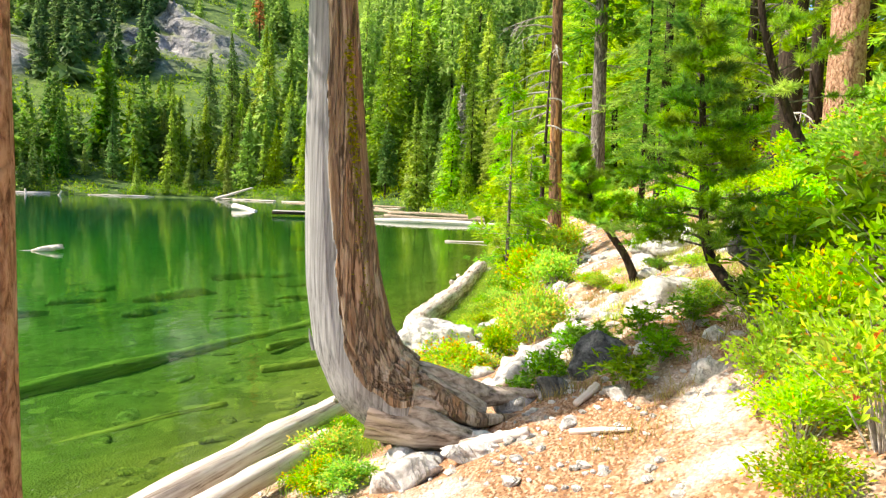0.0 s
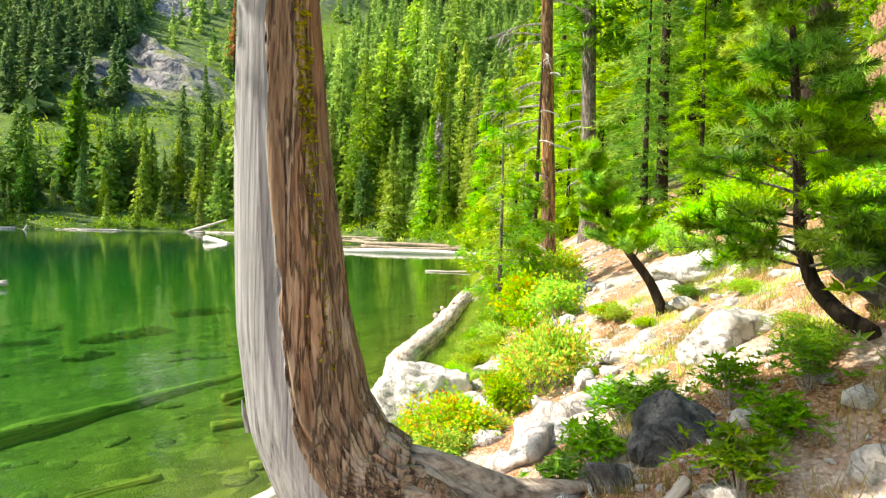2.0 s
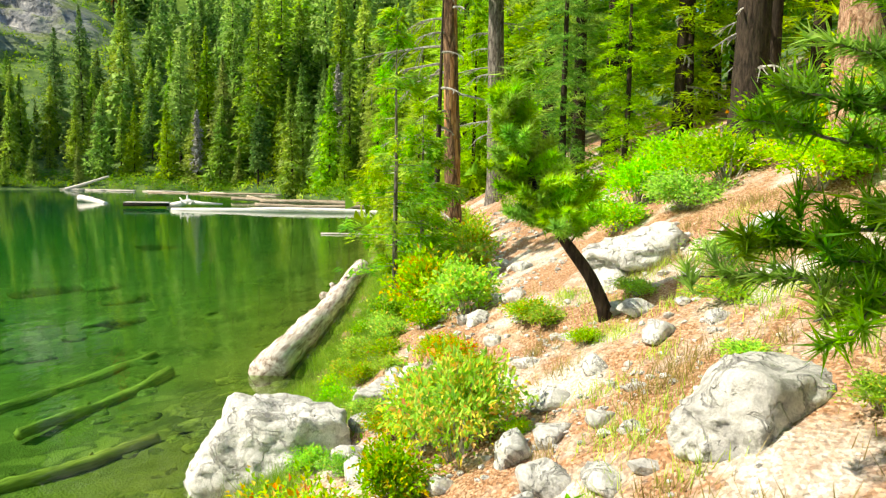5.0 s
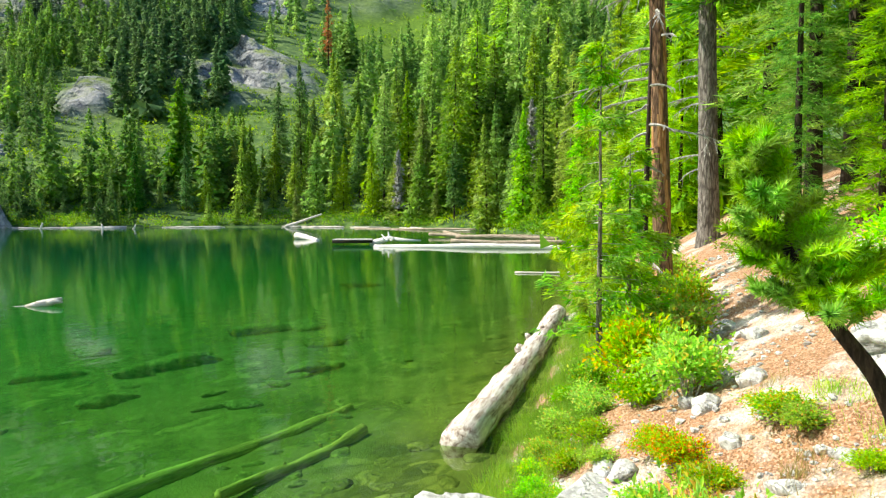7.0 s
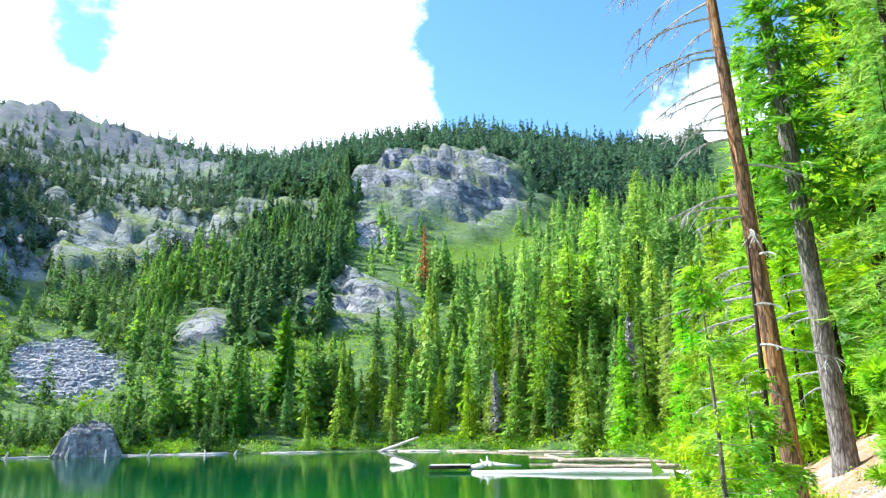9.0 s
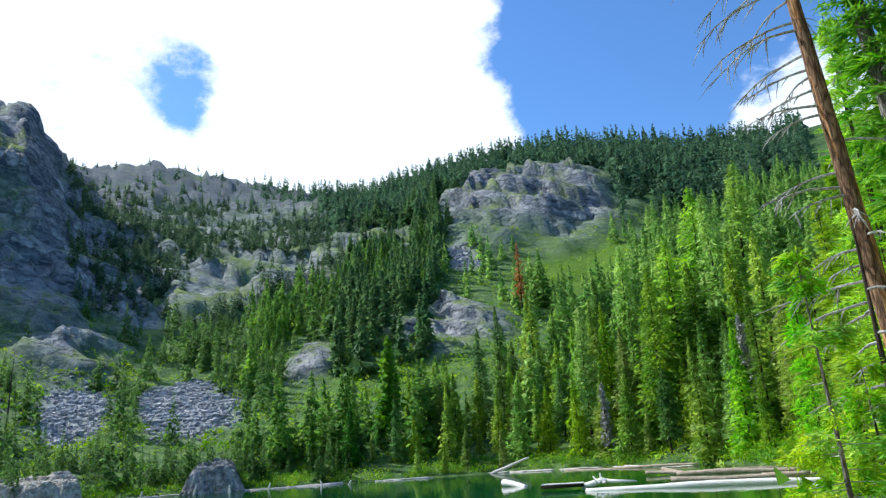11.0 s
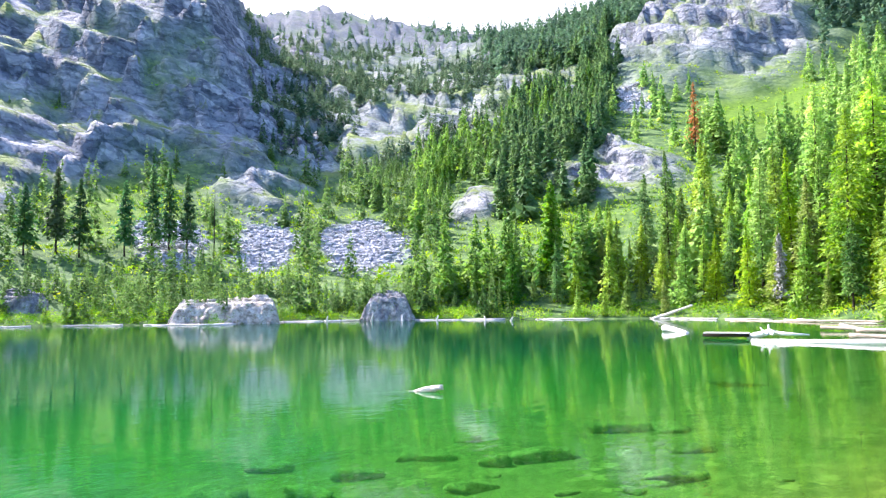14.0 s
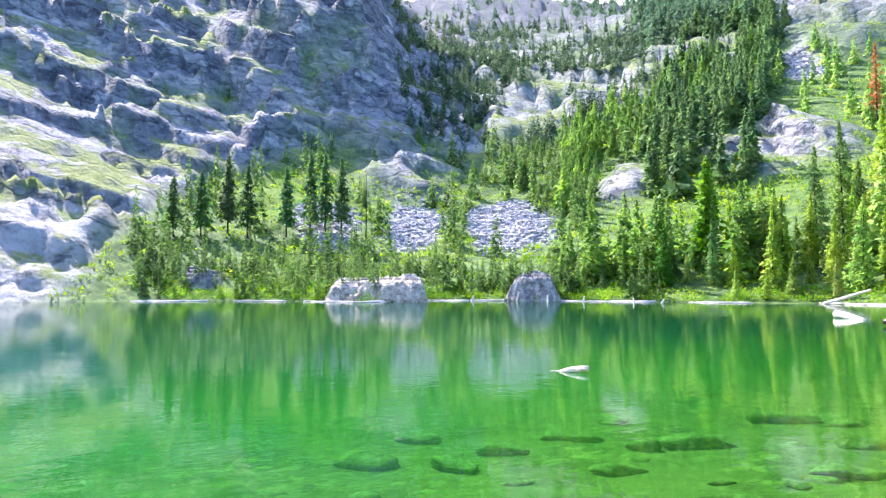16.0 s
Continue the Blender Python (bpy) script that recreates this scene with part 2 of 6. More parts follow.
M["bark_red"] = bark("red_pine_bark", (0.08, 0.035, 0.02), (0.44, 0.245, 0.155), (0.66, 0.45, 0.33), (10, 10, 4.5), 0.04, 1.0, 0.35)
M["bark_grey"] = bark("grey_fir_bark", (0.06, 0.052, 0.046), (0.19, 0.165, 0.15), (0.36, 0.33, 0.30))
# shade on the dim trunks put into a near-black bark colour
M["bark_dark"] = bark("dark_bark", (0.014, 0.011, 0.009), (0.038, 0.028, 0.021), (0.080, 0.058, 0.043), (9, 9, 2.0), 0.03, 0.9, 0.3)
M["bark_cedar"] = fibrous("stringy_cedar_bark")
M["bark_orange"] = bark("orange_inner_bark", (0.20, 0.085, 0.03), (0.42, 0.20, 0.08), (0.60, 0.36, 0.18), (10, 10, 1.4), 0.015, 0.7)
M["silver"] = weathered("silver_wood", (0.085, 0.088, 0.095), (0.235, 0.245, 0.262), (0.37, 0.385, 0.41), (26, 26, 0.30))
M["drift"] = weathered("bleached_driftwood", (0.16, 0.11, 0.08), (0.56, 0.48, 0.42), (0.80, 0.76, 0.72), (0.35, 15, 15))
M["drift_white"] = weathered("sun_white_driftwood", (0.40, 0.34, 0.30), (0.76, 0.70, 0.65), (0.84, 0.81, 0.78), (0.8, 9, 9))
M["drift_brown"] = weathered("brown_driftwood", (0.10, 0.07, 0.045), (0.30, 0.225, 0.16), (0.50, 0.41, 0.32), (0.8, 9, 9))
M["foot_wood"] = weathered("folded_root_wood", (0.05, 0.036, 0.028), (0.28, 0.225, 0.18), (0.56, 0.48, 0.41), (1.6, 13, 13))
M["drift_old"] = weathered("mottled_driftwood", (0.09, 0.06, 0.045), (0.40, 0.32, 0.27), (0.78, 0.72, 0.68), (0.8, 9, 9))
M["twig"] = bark("bare_twigs", (0.20, 0.185, 0.175), (0.42, 0.40, 0.38), (0.62, 0.60, 0.58), (5, 5, 5), 0.004, 0.4)
M["granite"] = stone("pale_granite", (0.36, 0.355, 0.35), (0.72, 0.71, 0.695), (0.86, 0.85, 0.835), (0.30, 0.30, 0.27))
M["granite_dark"] = stone("dark_mossy_stone", (0.035, 0.04, 0.042), (0.15, 0.155, 0.155), (0.36, 0.36, 0.345), (0.12, 0.16, 0.05))
M["granite_far"] = stone("shore_rock", (0.10, 0.10, 0.11), (0.26, 0.255, 0.26), (0.46, 0.445, 0.42), (0.14, 0.18, 0.05), 7, 0.3)
M["granite_pale_far"] = stone("pale_shore_rock", (0.24, 0.20, 0.16), (0.58, 0.50, 0.41), (0.80, 0.73, 0.63), (0.22, 0.26, 0.07), 4, 0.3)
M["granite_scree"] = stone("scree_block", (0.15, 0.155, 0.165), (0.36, 0.36, 0.365), (0.56, 0.555, 0.55), None, 6, 0.2)
M["bed_stone"] = stone("submerged_stone", (0.07, 0.09, 0.027), (0.19, 0.21, 0.065), (0.33, 0.335, 0.115), (0.08, 0.10, 0.03))
M["bed_wood"] = weathered("waterlogged_wood", (0.060, 0.055, 0.018), (0.22, 0.19, 0.055), (0.44, 0.38, 0.13), (0.5, 8, 8))
M["lichen"] = foliage("wolf_lichen", (0.20, 0.24, 0.01), (0.42, 0.44, 0.02), 0.02, 0.3, 0.2, 20)


def ground_material():
    n = Nodes("mountain_ground")
    p = n.world()
    rock, scree, green = n.split(n.attribute("cover"))[:3]
    z = n.xyz(p)[2]
    # forest soil with needles, chips and gravel
    chips = n.cells(62, n.stretch(p, (1.0, 0.6, 1.0)), "F1", "Color")
    soil = n.mix(n.noise(1.1, 5, 0.6, p), (0.29, 0.135, 0.065), (0.46, 0.265, 0.15))
    soil = n.mix(n.range(n.split(chips)[0], 0.35, 0.9, 0, 0.8), soil, (0.58, 0.41, 0.29))
    soil = n.mix(n.range(n.split(chips)[1], 0.62, 0.75, 0, 0.85), soil, (0.20, 0.10, 0.05))
    soil = n.mix(n.range(n.noise(0.9, 5, 0.65, p), 0.50, 0.62, 0, 0.8), soil, n.mix(n.range(n.split(chips)[2], 0.3, 0.7), (0.46, 0.42, 0.37), (0.74, 0.71, 0.67)))
    # grassy and brushy slopes
    turf = n.ramp(n.noise(0.35, 7, 0.7, p), (0.34, (0.030, 0.068, 0.022)), (0.5, (0.072, 0.135, 0.034)), (0.68, (0.18, 0.25, 0.065)))
    lawn = n.t.nodes.new("ShaderNodeAttribute")
    lawn.attribute_name = "cover"
    turf = n.mix(n.range(lawn.outputs["Alpha"], 0.05, 0.5), turf, n.ramp(n.noise(0.5, 6, 0.7, p), (0.35, (0.050, 0.115, 0.007)), (0.65, (0.125, 0.215, 0.014))))
    # cliffs: dipping beds, broken faces, weeds on the ledges
    dip = n.t.nodes.new("ShaderNodeMapping")
    n.link(p, dip.inputs["Vector"])
    dip.inputs["Rotation"].default_value, dip.inputs["Scale"].default_value = (radians(27), radians(-24), 0), (1, 1, 1.7)
    beds = dip.outputs[0]
    strata = n.noise(0.030, 9, 0.66, beds, 1.2)
    fine = n.noise(0.22, 9, 0.70, beds, 0.6)
    bend = n.t.nodes.new("ShaderNodeVectorMath")
    bend.operation = "ADD"
    wander = n.t.nodes.new("ShaderNodeTexNoise")
    n.link(p, wander.inputs["Vector"])
    wander.inputs["Scale"].default_value, wander.inputs["Detail"].default_value = 0.10, 6
    more = n.t.nodes.new("ShaderNodeVectorMath")
    more.operation = "SCALE"
    more.inputs["Scale"].default_value = 12.0
    n.link(wander.outputs["Color"], more.inputs[0])
    n.link(beds, bend.inputs[0])
    n.link(more.outputs[0], bend.inputs[1])
    broken = bend.outputs[0]
    slabs = n.split(n.cells(0.085, n.stretch(broken, (0.75, 0.75, 1.1)), "F1", "Color"))[0]
    chunks = n.split(n.cells(0.30, n.stretch(broken, (0.8, 0.8, 1.1)), "F1", "Color"))[1]
    tone = n.math("ADD", n.math("MULTIPLY", slabs, 0.20), n.math("ADD", n.math("MULTIPLY", chunks, 0.14), n.math("MULTIPLY", fine, 0.30)))
    tone = n.math("ADD", tone, n.math("MULTIPLY", strata, 0.40))
    cliff = n.ramp(tone, (0.37, (0.062, 0.070, 0.086)), (0.49, (0.160, 0.175, 0.195)), (0.59, (0.27, 0.275, 0.285)), (0.71, (0.50, 0.485, 0.46)))
    # rock darkens with height: shade of the rear mountain put into its colour
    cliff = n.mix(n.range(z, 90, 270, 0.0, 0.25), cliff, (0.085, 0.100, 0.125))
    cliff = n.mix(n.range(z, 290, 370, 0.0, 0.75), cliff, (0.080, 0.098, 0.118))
    # dark seepage running down the steep faces
    drip = n.noise(0.5, 7, 0.65, n.stretch(p, (0.55, 0.55, 0.05)), 0.4)
    cliff = n.mix(n.range(drip, 0.53, 0.66, 0, 0.62), cliff, (0.040, 0.046, 0.055))
    # warm pale patches low on the walls
    low_pale = n.math("MULTIPLY", n.range(z, 60, 14), n.range(n.noise(0.06, 6, 0.7, p), 0.38, 0.52))
    cliff = n.mix(n.math("MULTIPLY", low_pale, n.range(tone, 0.42, 0.58, 0.05, 0.75)), cliff, (0.55, 0.525, 0.495))
    gap = n.range(n.cells(0.085, n.stretch(broken, (0.75, 0.75, 1.1)), "DISTANCE_TO_EDGE"), 0.0, 0.10)
    cliff = n.mix(n.math("MULTIPLY", n.range(gap, 0, 1, 0.6, 0), n.range(fine, 0.60, 0.46)), cliff, (0.030, 0.034, 0.042))
    joint = n.math("ADD", n.math("MULTIPLY", chunks, 0.5), gap)
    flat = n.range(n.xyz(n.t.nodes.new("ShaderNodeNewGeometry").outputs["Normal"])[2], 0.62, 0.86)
    # flat ledge tops paler, their lit look put into the colour; less up high
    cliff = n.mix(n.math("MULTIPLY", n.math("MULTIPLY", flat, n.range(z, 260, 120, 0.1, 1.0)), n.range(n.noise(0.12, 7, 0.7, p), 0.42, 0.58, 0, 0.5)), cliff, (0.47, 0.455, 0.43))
    weeds = n.math("MULTIPLY", n.range(n.noise(0.035, 8, 0.70, p), 0.48, 0.55), n.math("MULTIPLY", n.math("ADD", n.math("MULTIPLY", flat, 0.85), 0.02), n.range(z, 330, 200, 0.12, 1.0)))
    cliff = n.mix(weeds, cliff, n.mix(n.noise(0.3, 5, 0.6, p), (0.085, 0.150, 0.028), (0.26, 0.30, 0.060)))
    blocks = n.cells(0.75, p, "F1", "Color")
    rubble = n.mix(n.split(blocks)[0], (0.26, 0.26, 0.27), (0.54, 0.53, 0.53))
    # lake floor: pale weed-grown silt
    drift = n.t.nodes.new("ShaderNodeTexNoise")
    n.link(p, drift.inputs["Vector"])
    drift.inputs["Scale"].default_value, drift.inputs["Detail"].default_value = 1.6, 4
    shift = n.t.nodes.new("ShaderNodeVectorMath")
    shift.operation = "MULTIPLY_ADD"
    n.link(drift.outputs["Color"], shift.inputs[0])
    shift.inputs[1].default_value = (1.1, 1.1, 0.0)
    n.link(n.stretch(p, (1, 0.75, 1)), shift.inputs[2])
    cob = n.cells(3.1, shift.outputs[0], "F1", "Color")
    edge = n.range(n.cells(3.1, shift.outputs[0], "DISTANCE_TO_EDGE"), 0.0, 0.16)
    silt = n.ramp(n.split(cob)[0], (0.0, (0.060, 0.075, 0.020)), (0.6, (0.13, 0.145, 0.040)), (1.0, (0.27, 0.265, 0.085)))
    silt = n.mix(n.range(edge, 0, 1, 0.75, 0), silt, (0.055, 0.066, 0.018))
    silt = n.mix(n.range(n.noise(0.45, 6, 0.7, p), 0.40, 0.56, 0, 0.85), silt, n.mix(n.noise(3, 5, 0.65, p), (0.075, 0.090, 0.024), (0.22, 0.225, 0.07)))
    c = n.mix(green, soil, turf)
    c = n.mix(scree, c, rubble)
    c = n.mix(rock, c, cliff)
    c = n.mix(n.range(z, -0.02, 0.03), silt, c)
    rough = n.math("ADD", n.math("MULTIPLY", n.noise(22, 5, 0.7, p), 0.02), n.math("MULTIPLY", n.cells(34, p), 0.02))
    coarse = n.math("ADD", n.math("ADD", n.math("MULTIPLY", fine, 1.7), n.math("MULTIPLY", joint, 0.8)), n.math("MULTIPLY", n.cells(0.75, p), 0.6))
    h = n.math("ADD", rough, n.math("MULTIPLY", coarse, n.math("MAXIMUM", rock, scree)))
    return n.close(c, 0.93, n.bump(h, 0.9, 1.0), 0.15)


def water_material():
    n = Nodes("clear_lake_water")
    p = n.world()
    swell = n.noise(1.0, 3, 0.5, n.stretch(p, (0.9, 0.5, 1)), 0.3)
    ripple = n.noise(1.0, 2, 0.5, n.stretch(p, (4.5, 2.6, 1)), 0.2)
    h = n.math("ADD", n.math("MULTIPLY", swell, 0.0085), n.math("MULTIPLY", ripple, 0.0028))
    nrm = n.bump(h, 1.0, 1.0)
    clear = n.t.nodes.new("ShaderNodeBsdfTransparent")
    body = n.t.nodes.new("ShaderNodeBsdfDiffuse")
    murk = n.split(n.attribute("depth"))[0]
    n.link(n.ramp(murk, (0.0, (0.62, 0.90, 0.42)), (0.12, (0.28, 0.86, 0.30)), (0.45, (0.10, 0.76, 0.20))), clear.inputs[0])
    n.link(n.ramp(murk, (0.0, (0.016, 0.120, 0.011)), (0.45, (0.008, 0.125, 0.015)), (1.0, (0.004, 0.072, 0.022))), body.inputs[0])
    inside = n.t.nodes.new("ShaderNodeMixShader")
    shine = n.t.nodes.new("ShaderNodeBsdfGlossy")
    shine.inputs["Roughness"].default_value = 0.02
    n.link(nrm, shine.inputs["Normal"])
    fres = n.t.nodes.new("ShaderNodeFresnel")
    fres.inputs["IOR"].default_value = 1.33
    m = n.t.nodes.new("ShaderNodeMixShader")
    for a, b in ((murk, inside.inputs[0]), (clear.outputs[0], inside.inputs[1]), (body.outputs[0], inside.inputs[2]),
                 (fres.outputs[0], m.inputs[0]), (inside.outputs[0], m.inputs[1]), (shine.outputs[0], m.inputs[2]), (m.outputs[0], n.end.inputs[0])):
        n.link(a, b)
    return n.m


M["ground"] = ground_material()
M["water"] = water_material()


# ---- mesh tools ----
class Geo:
    """Collects vertices and faces for one mesh."""

    def __init__(self):
        self.v, self.f, self.m, self.n = [], [], [], 0

    def add(self, verts, faces, mat=0):
        verts = np.asarray(verts, float).reshape(-1, 3)
        self.v.append(verts)
        self.f += [tuple(i + self.n for i in f) for f in faces]
        self.m += [mat] * len(faces)
        self.n += len(verts)

    def tube(self, points, radii, sides=8, mat=0, rough=0.0, seed=0, cap=True):
        pts = [Vector(p) for p in points]
        rng = random.Random(seed)
        rings, side = [], None
        for k, p in enumerate(pts):
            way = (pts[min(k + 1, len(pts) - 1)] - pts[max(k - 1, 0)]).normalized()
            if side is None:
                side = way.orthogonal().normalized()
            side = (side - way * side.dot(way)).normalized()
            up = way.cross(side)
            for s in range(sides):
                a = 2 * math.pi * s / sides
                r = radii[k] * (1 + rough * rng.uniform(-1, 1))
                rings.append(p + (side * math.cos(a) + up * math.sin(a)) * r)
        faces = [(k * sides + s, k * sides + (s + 1) % sides, (k + 1) * sides + (s + 1) % sides, (k + 1) * sides + s) for k in range(len(pts) - 1) for s in range(sides)]
        if cap:
            faces += [tuple(range(sides - 1, -1, -1)), tuple((len(pts) - 1) * sides + s for s in range(sides))]
        self.add(rings, faces, mat)

    def mesh(self, name, *mats, smooth_faces=False):
        me = bpy.data.meshes.new(name)
        me.from_pydata(np.concatenate(self.v) if self.v else [], [], self.f)
        for m in mats:
            me.materials.append(m)
        if len(mats) > 1:
            me.polygons.foreach_set("material_index", self.m)
        if smooth_faces:
            me.polygons.foreach_set("use_smooth", [True] * len(me.polygons))
        me.update()
        return me


def thing(name, label, category, group="", at=None, kind=""):
    ob = new(name)
    ob.empty_display_size = 0.1
    if at is not None:
        ob.matrix_world = at
    return tagged(ob, label, category, group, kind)


def part(name, me, parent, label="", kind=""):
    ob = new(name, me)
    ob.parent = parent
    return tagged(ob, label, kind=kind)


def tri_cloud(a, b, c):
    """Separate triangles from three arrays of corners."""
    v = np.stack([a, b, c], 1).reshape(-1, 3)
    return v, [(3 * k, 3 * k + 1, 3 * k + 2) for k in range(len(a))]


def quad_cloud(a, b, c, d):
    v = np.stack([a, b, c, d], 1).reshape(-1, 3)
    return v, [(4 * k, 4 * k + 1, 4 * k + 2, 4 * k + 3) for k in range(len(a))]


def boulder(rx, ry, rz, seed, detail=3, planes=9, noise_amount=0.06, cuts=()):
    """An angular stone: a sphere cut by random planes, then roughened; its foot lies under z = 0."""
    rng = np.random.default_rng(seed)
    bm = bmesh.new()
    bmesh.ops.create_icosphere(bm, subdivisions=detail, radius=1)
    dirs = rng.normal(size=(planes, 3))
    dirs /= np.linalg.norm(dirs, axis=1)[:, None]
    dist = rng.uniform(0.42, 0.80, planes)
    if cuts:
        dirs = np.array([c[:3] for c in cuts], float)
        dirs /= np.linalg.norm(dirs, axis=1)[:, None]
        dist = np.array([c[3] for c in cuts])
    for v in bm.verts:
        n = np.array(v.co)
        n /= np.linalg.norm(n)
        k = dirs @ n
        r = min(1.0, float(np.min(np.where(k > 0.05, dist / np.maximum(k, 0.05), 9))))
        p = Vector(n * 2.1 + seed * 3.1)
        r *= 1 + noise_amount * noise.fractal(p, 1.0, 2.0, 4) + noise_amount * 0.7 * noise.noise(p * 3.3) + noise_amount * 0.35 * noise.noise(p * 9.7)
        v.co = Vector((1.18 * n[0] * rx * r, 1.18 * n[1] * ry * r, 1.22 * n[2] * rz * r + rz * 0.42))
    for e in bm.edges:
        e.smooth = e.calc_face_angle(0) < 0.27
    me = bpy.data.meshes.new("stone")
    bm.to_mesh(me)
    bm.free()
    me.polygons.foreach_set("use_smooth", [True] * len(me.polygons))
    return me


def leaves(rng, centres, outward, length, width, fold=0.25):
    """Pointed four-cornered leaves at the centres, facing roughly outward and up."""
    n = len(centres)
    along = outward + rng.normal(0, 0.6, (n, 3))
    along /= np.linalg.norm(along, axis=1)[:, None] + 1e-9
    up = np.array([0, 0, 1.0]) + rng.normal(0, 0.45, (n, 3))
    side = np.cross(along, up)
    side /= np.linalg.norm(side, axis=1)[:, None] + 1e-9
    nrm = np.cross(side, along)
    L = (length * rng.uniform(0.6, 1.3, n))[:, None]
    W = (width * rng.uniform(0.7, 1.2, n))[:, None]
    mid = centres + along * L * 0.45
    return quad_cloud(centres, mid + side * W / 2 + nrm * W * fold, centres + along * L - nrm * L * 0.12, mid - side * W / 2 + nrm * W * fold)


# ---- terrain: one sheet with lake basin, shores, valley walls and ridges ----
# shoreline of the lake, anticlockwise corners in metres
SHORE = np.array([(-0.8, 2), (-1.0, 5), (-1.15, 7), (-1.05, 9), (-1.1, 11), (-1.15, 13), (-1.2, 15), (-1.6, 19), (-2.2, 24), (-3.2, 30),
                  (-5, 41), (-8, 60), (-10.5, 73), (-19, 97), (-31, 117), (-53, 130), (-79, 131), (-100, 118), (-120, 102), (-139, 80),
                  (-128, 60), (-150, 41), (-156, 22), (-155, -4), (-140, -50), (-70, -80), (-14, -40), (-2, -10)], float)
BEARING = [12, 24, 33, 42, 52, 60, 64, 66.5, 69, 72, 76, 80, 95]
RISE = {30: [4, 3, 2.3, 2, 1.5, 1.2, 1.2, 1.2, 1.2, 1.4, 1.7, 2, 4.5], 80: [9, 7.2, 7, 6, 4.8, 4.6, 4.6, 4.6, 4.8, 5, 5.2, 5.5, 9],
        150: [13, 11, 11.8, 11.5, 9, 8.5, 8.8, 9, 9.3, 9.6, 9.8, 10, 14], 190: [14.1, 12.3, 13.3, 13, 10.6, 10.2, 10.8, 11.3, 12, 12.3, 12.3, 13.2, 16.5],
        250: [15.7, 14.3, 15.4, 15.2, 12.9, 12.8, 14, 17.4, 20.8, 21.6, 20.2, 18, 20.5], 400: [19, 20.4, 20.6, 18.5, 16.8, 17, 17.4, 21.5, 25.0, 25.4, 24.4, 24.8, 27],
        650: [21.8, 24.2, 23.4, 21.2, 19.8, 20.3, 20.0, 22.5, 25.0, 25.8, 25.2, 24.8, 28], 1100: [17, 19, 20, 20.8, 22.3, 23.4, 22.8, 22.2, 22.2, 22, 22, 22, 24]}


def smooth(a, b, x):
    t = np.clip((np.asarray(x, float) - a) / (b - a), 0, 1)
    return t * t * (3 - 2 * t)


def lattice(i, j, seed):
    n = (i * 374761393 + j * 668265263 + seed * 974634721).astype(np.int64)
    n = (n ^ (n >> 13)) * 1274126177
    return ((n ^ (n >> 16)) & 0xFFFF) / 65535.0


def grain(x, y, size, seed=0):
    """Value noise in -1..1 with cells of that size."""
    x, y = np.asarray(x, float) / size, np.asarray(y, float) / size
    i, j = np.floor(x).astype(np.int64), np.floor(y).astype(np.int64)
    u, v = x - i, y - j
    u, v = u * u * (3 - 2 * u), v * v * (3 - 2 * v)
    a = lattice(i, j, seed) * (1 - u) + lattice(i + 1, j, seed) * u
    b = lattice(i, j + 1, seed) * (1 - u) + lattice(i + 1, j + 1, seed) * u
    return 2 * (a * (1 - v) + b * v) - 1


def fbm(x, y, size, octaves=4, seed=0):
    s, a = 0, 1.0
    for k in range(octaves):
        s, a = s + a * grain(x + 17.3 * k, y - 9.1 * k, size / 2.03**k, seed + k), a * 0.5
    return s / 1.9


def shore_distance(x, y):
    """Metres from the shoreline: positive on land, negative on the lake."""
    x, y = np.asarray(x, float), np.asarray(y, float)
    best, inside = np.full(x.shape, 1e9), np.zeros(x.shape, bool)
    for (ax, ay), (bx, by) in zip(SHORE, np.roll(SHORE, -1, 0)):
        dx, dy = bx - ax, by - ay
        t = np.clip(((x - ax) * dx + (y - ay) * dy) / (dx * dx + dy * dy), 0, 1)
        best = np.minimum(best, np.hypot(x - ax - t * dx, y - ay - t * dy))
        cross = (ay > y) != (by > y)
        inside ^= cross & (x < dx * (y - ay) / (dy if dy else 1e-9) + ax)
    return np.where(inside, -best, best)


def around(x, y):
    """Bearing (degrees to the left of +y) and distance from the middle of the near shore."""
    return np.degrees(np.arctan2(-(x - 1.0), y - 6.7)), np.hypot(x - 1.0, y - 6.7)


def patch(b, d, b0, d0, wide, deep):
    return np.clip(1.6 * (1 - np.hypot((b - b0) / wide, (d - d0) / deep)), 0, 1)


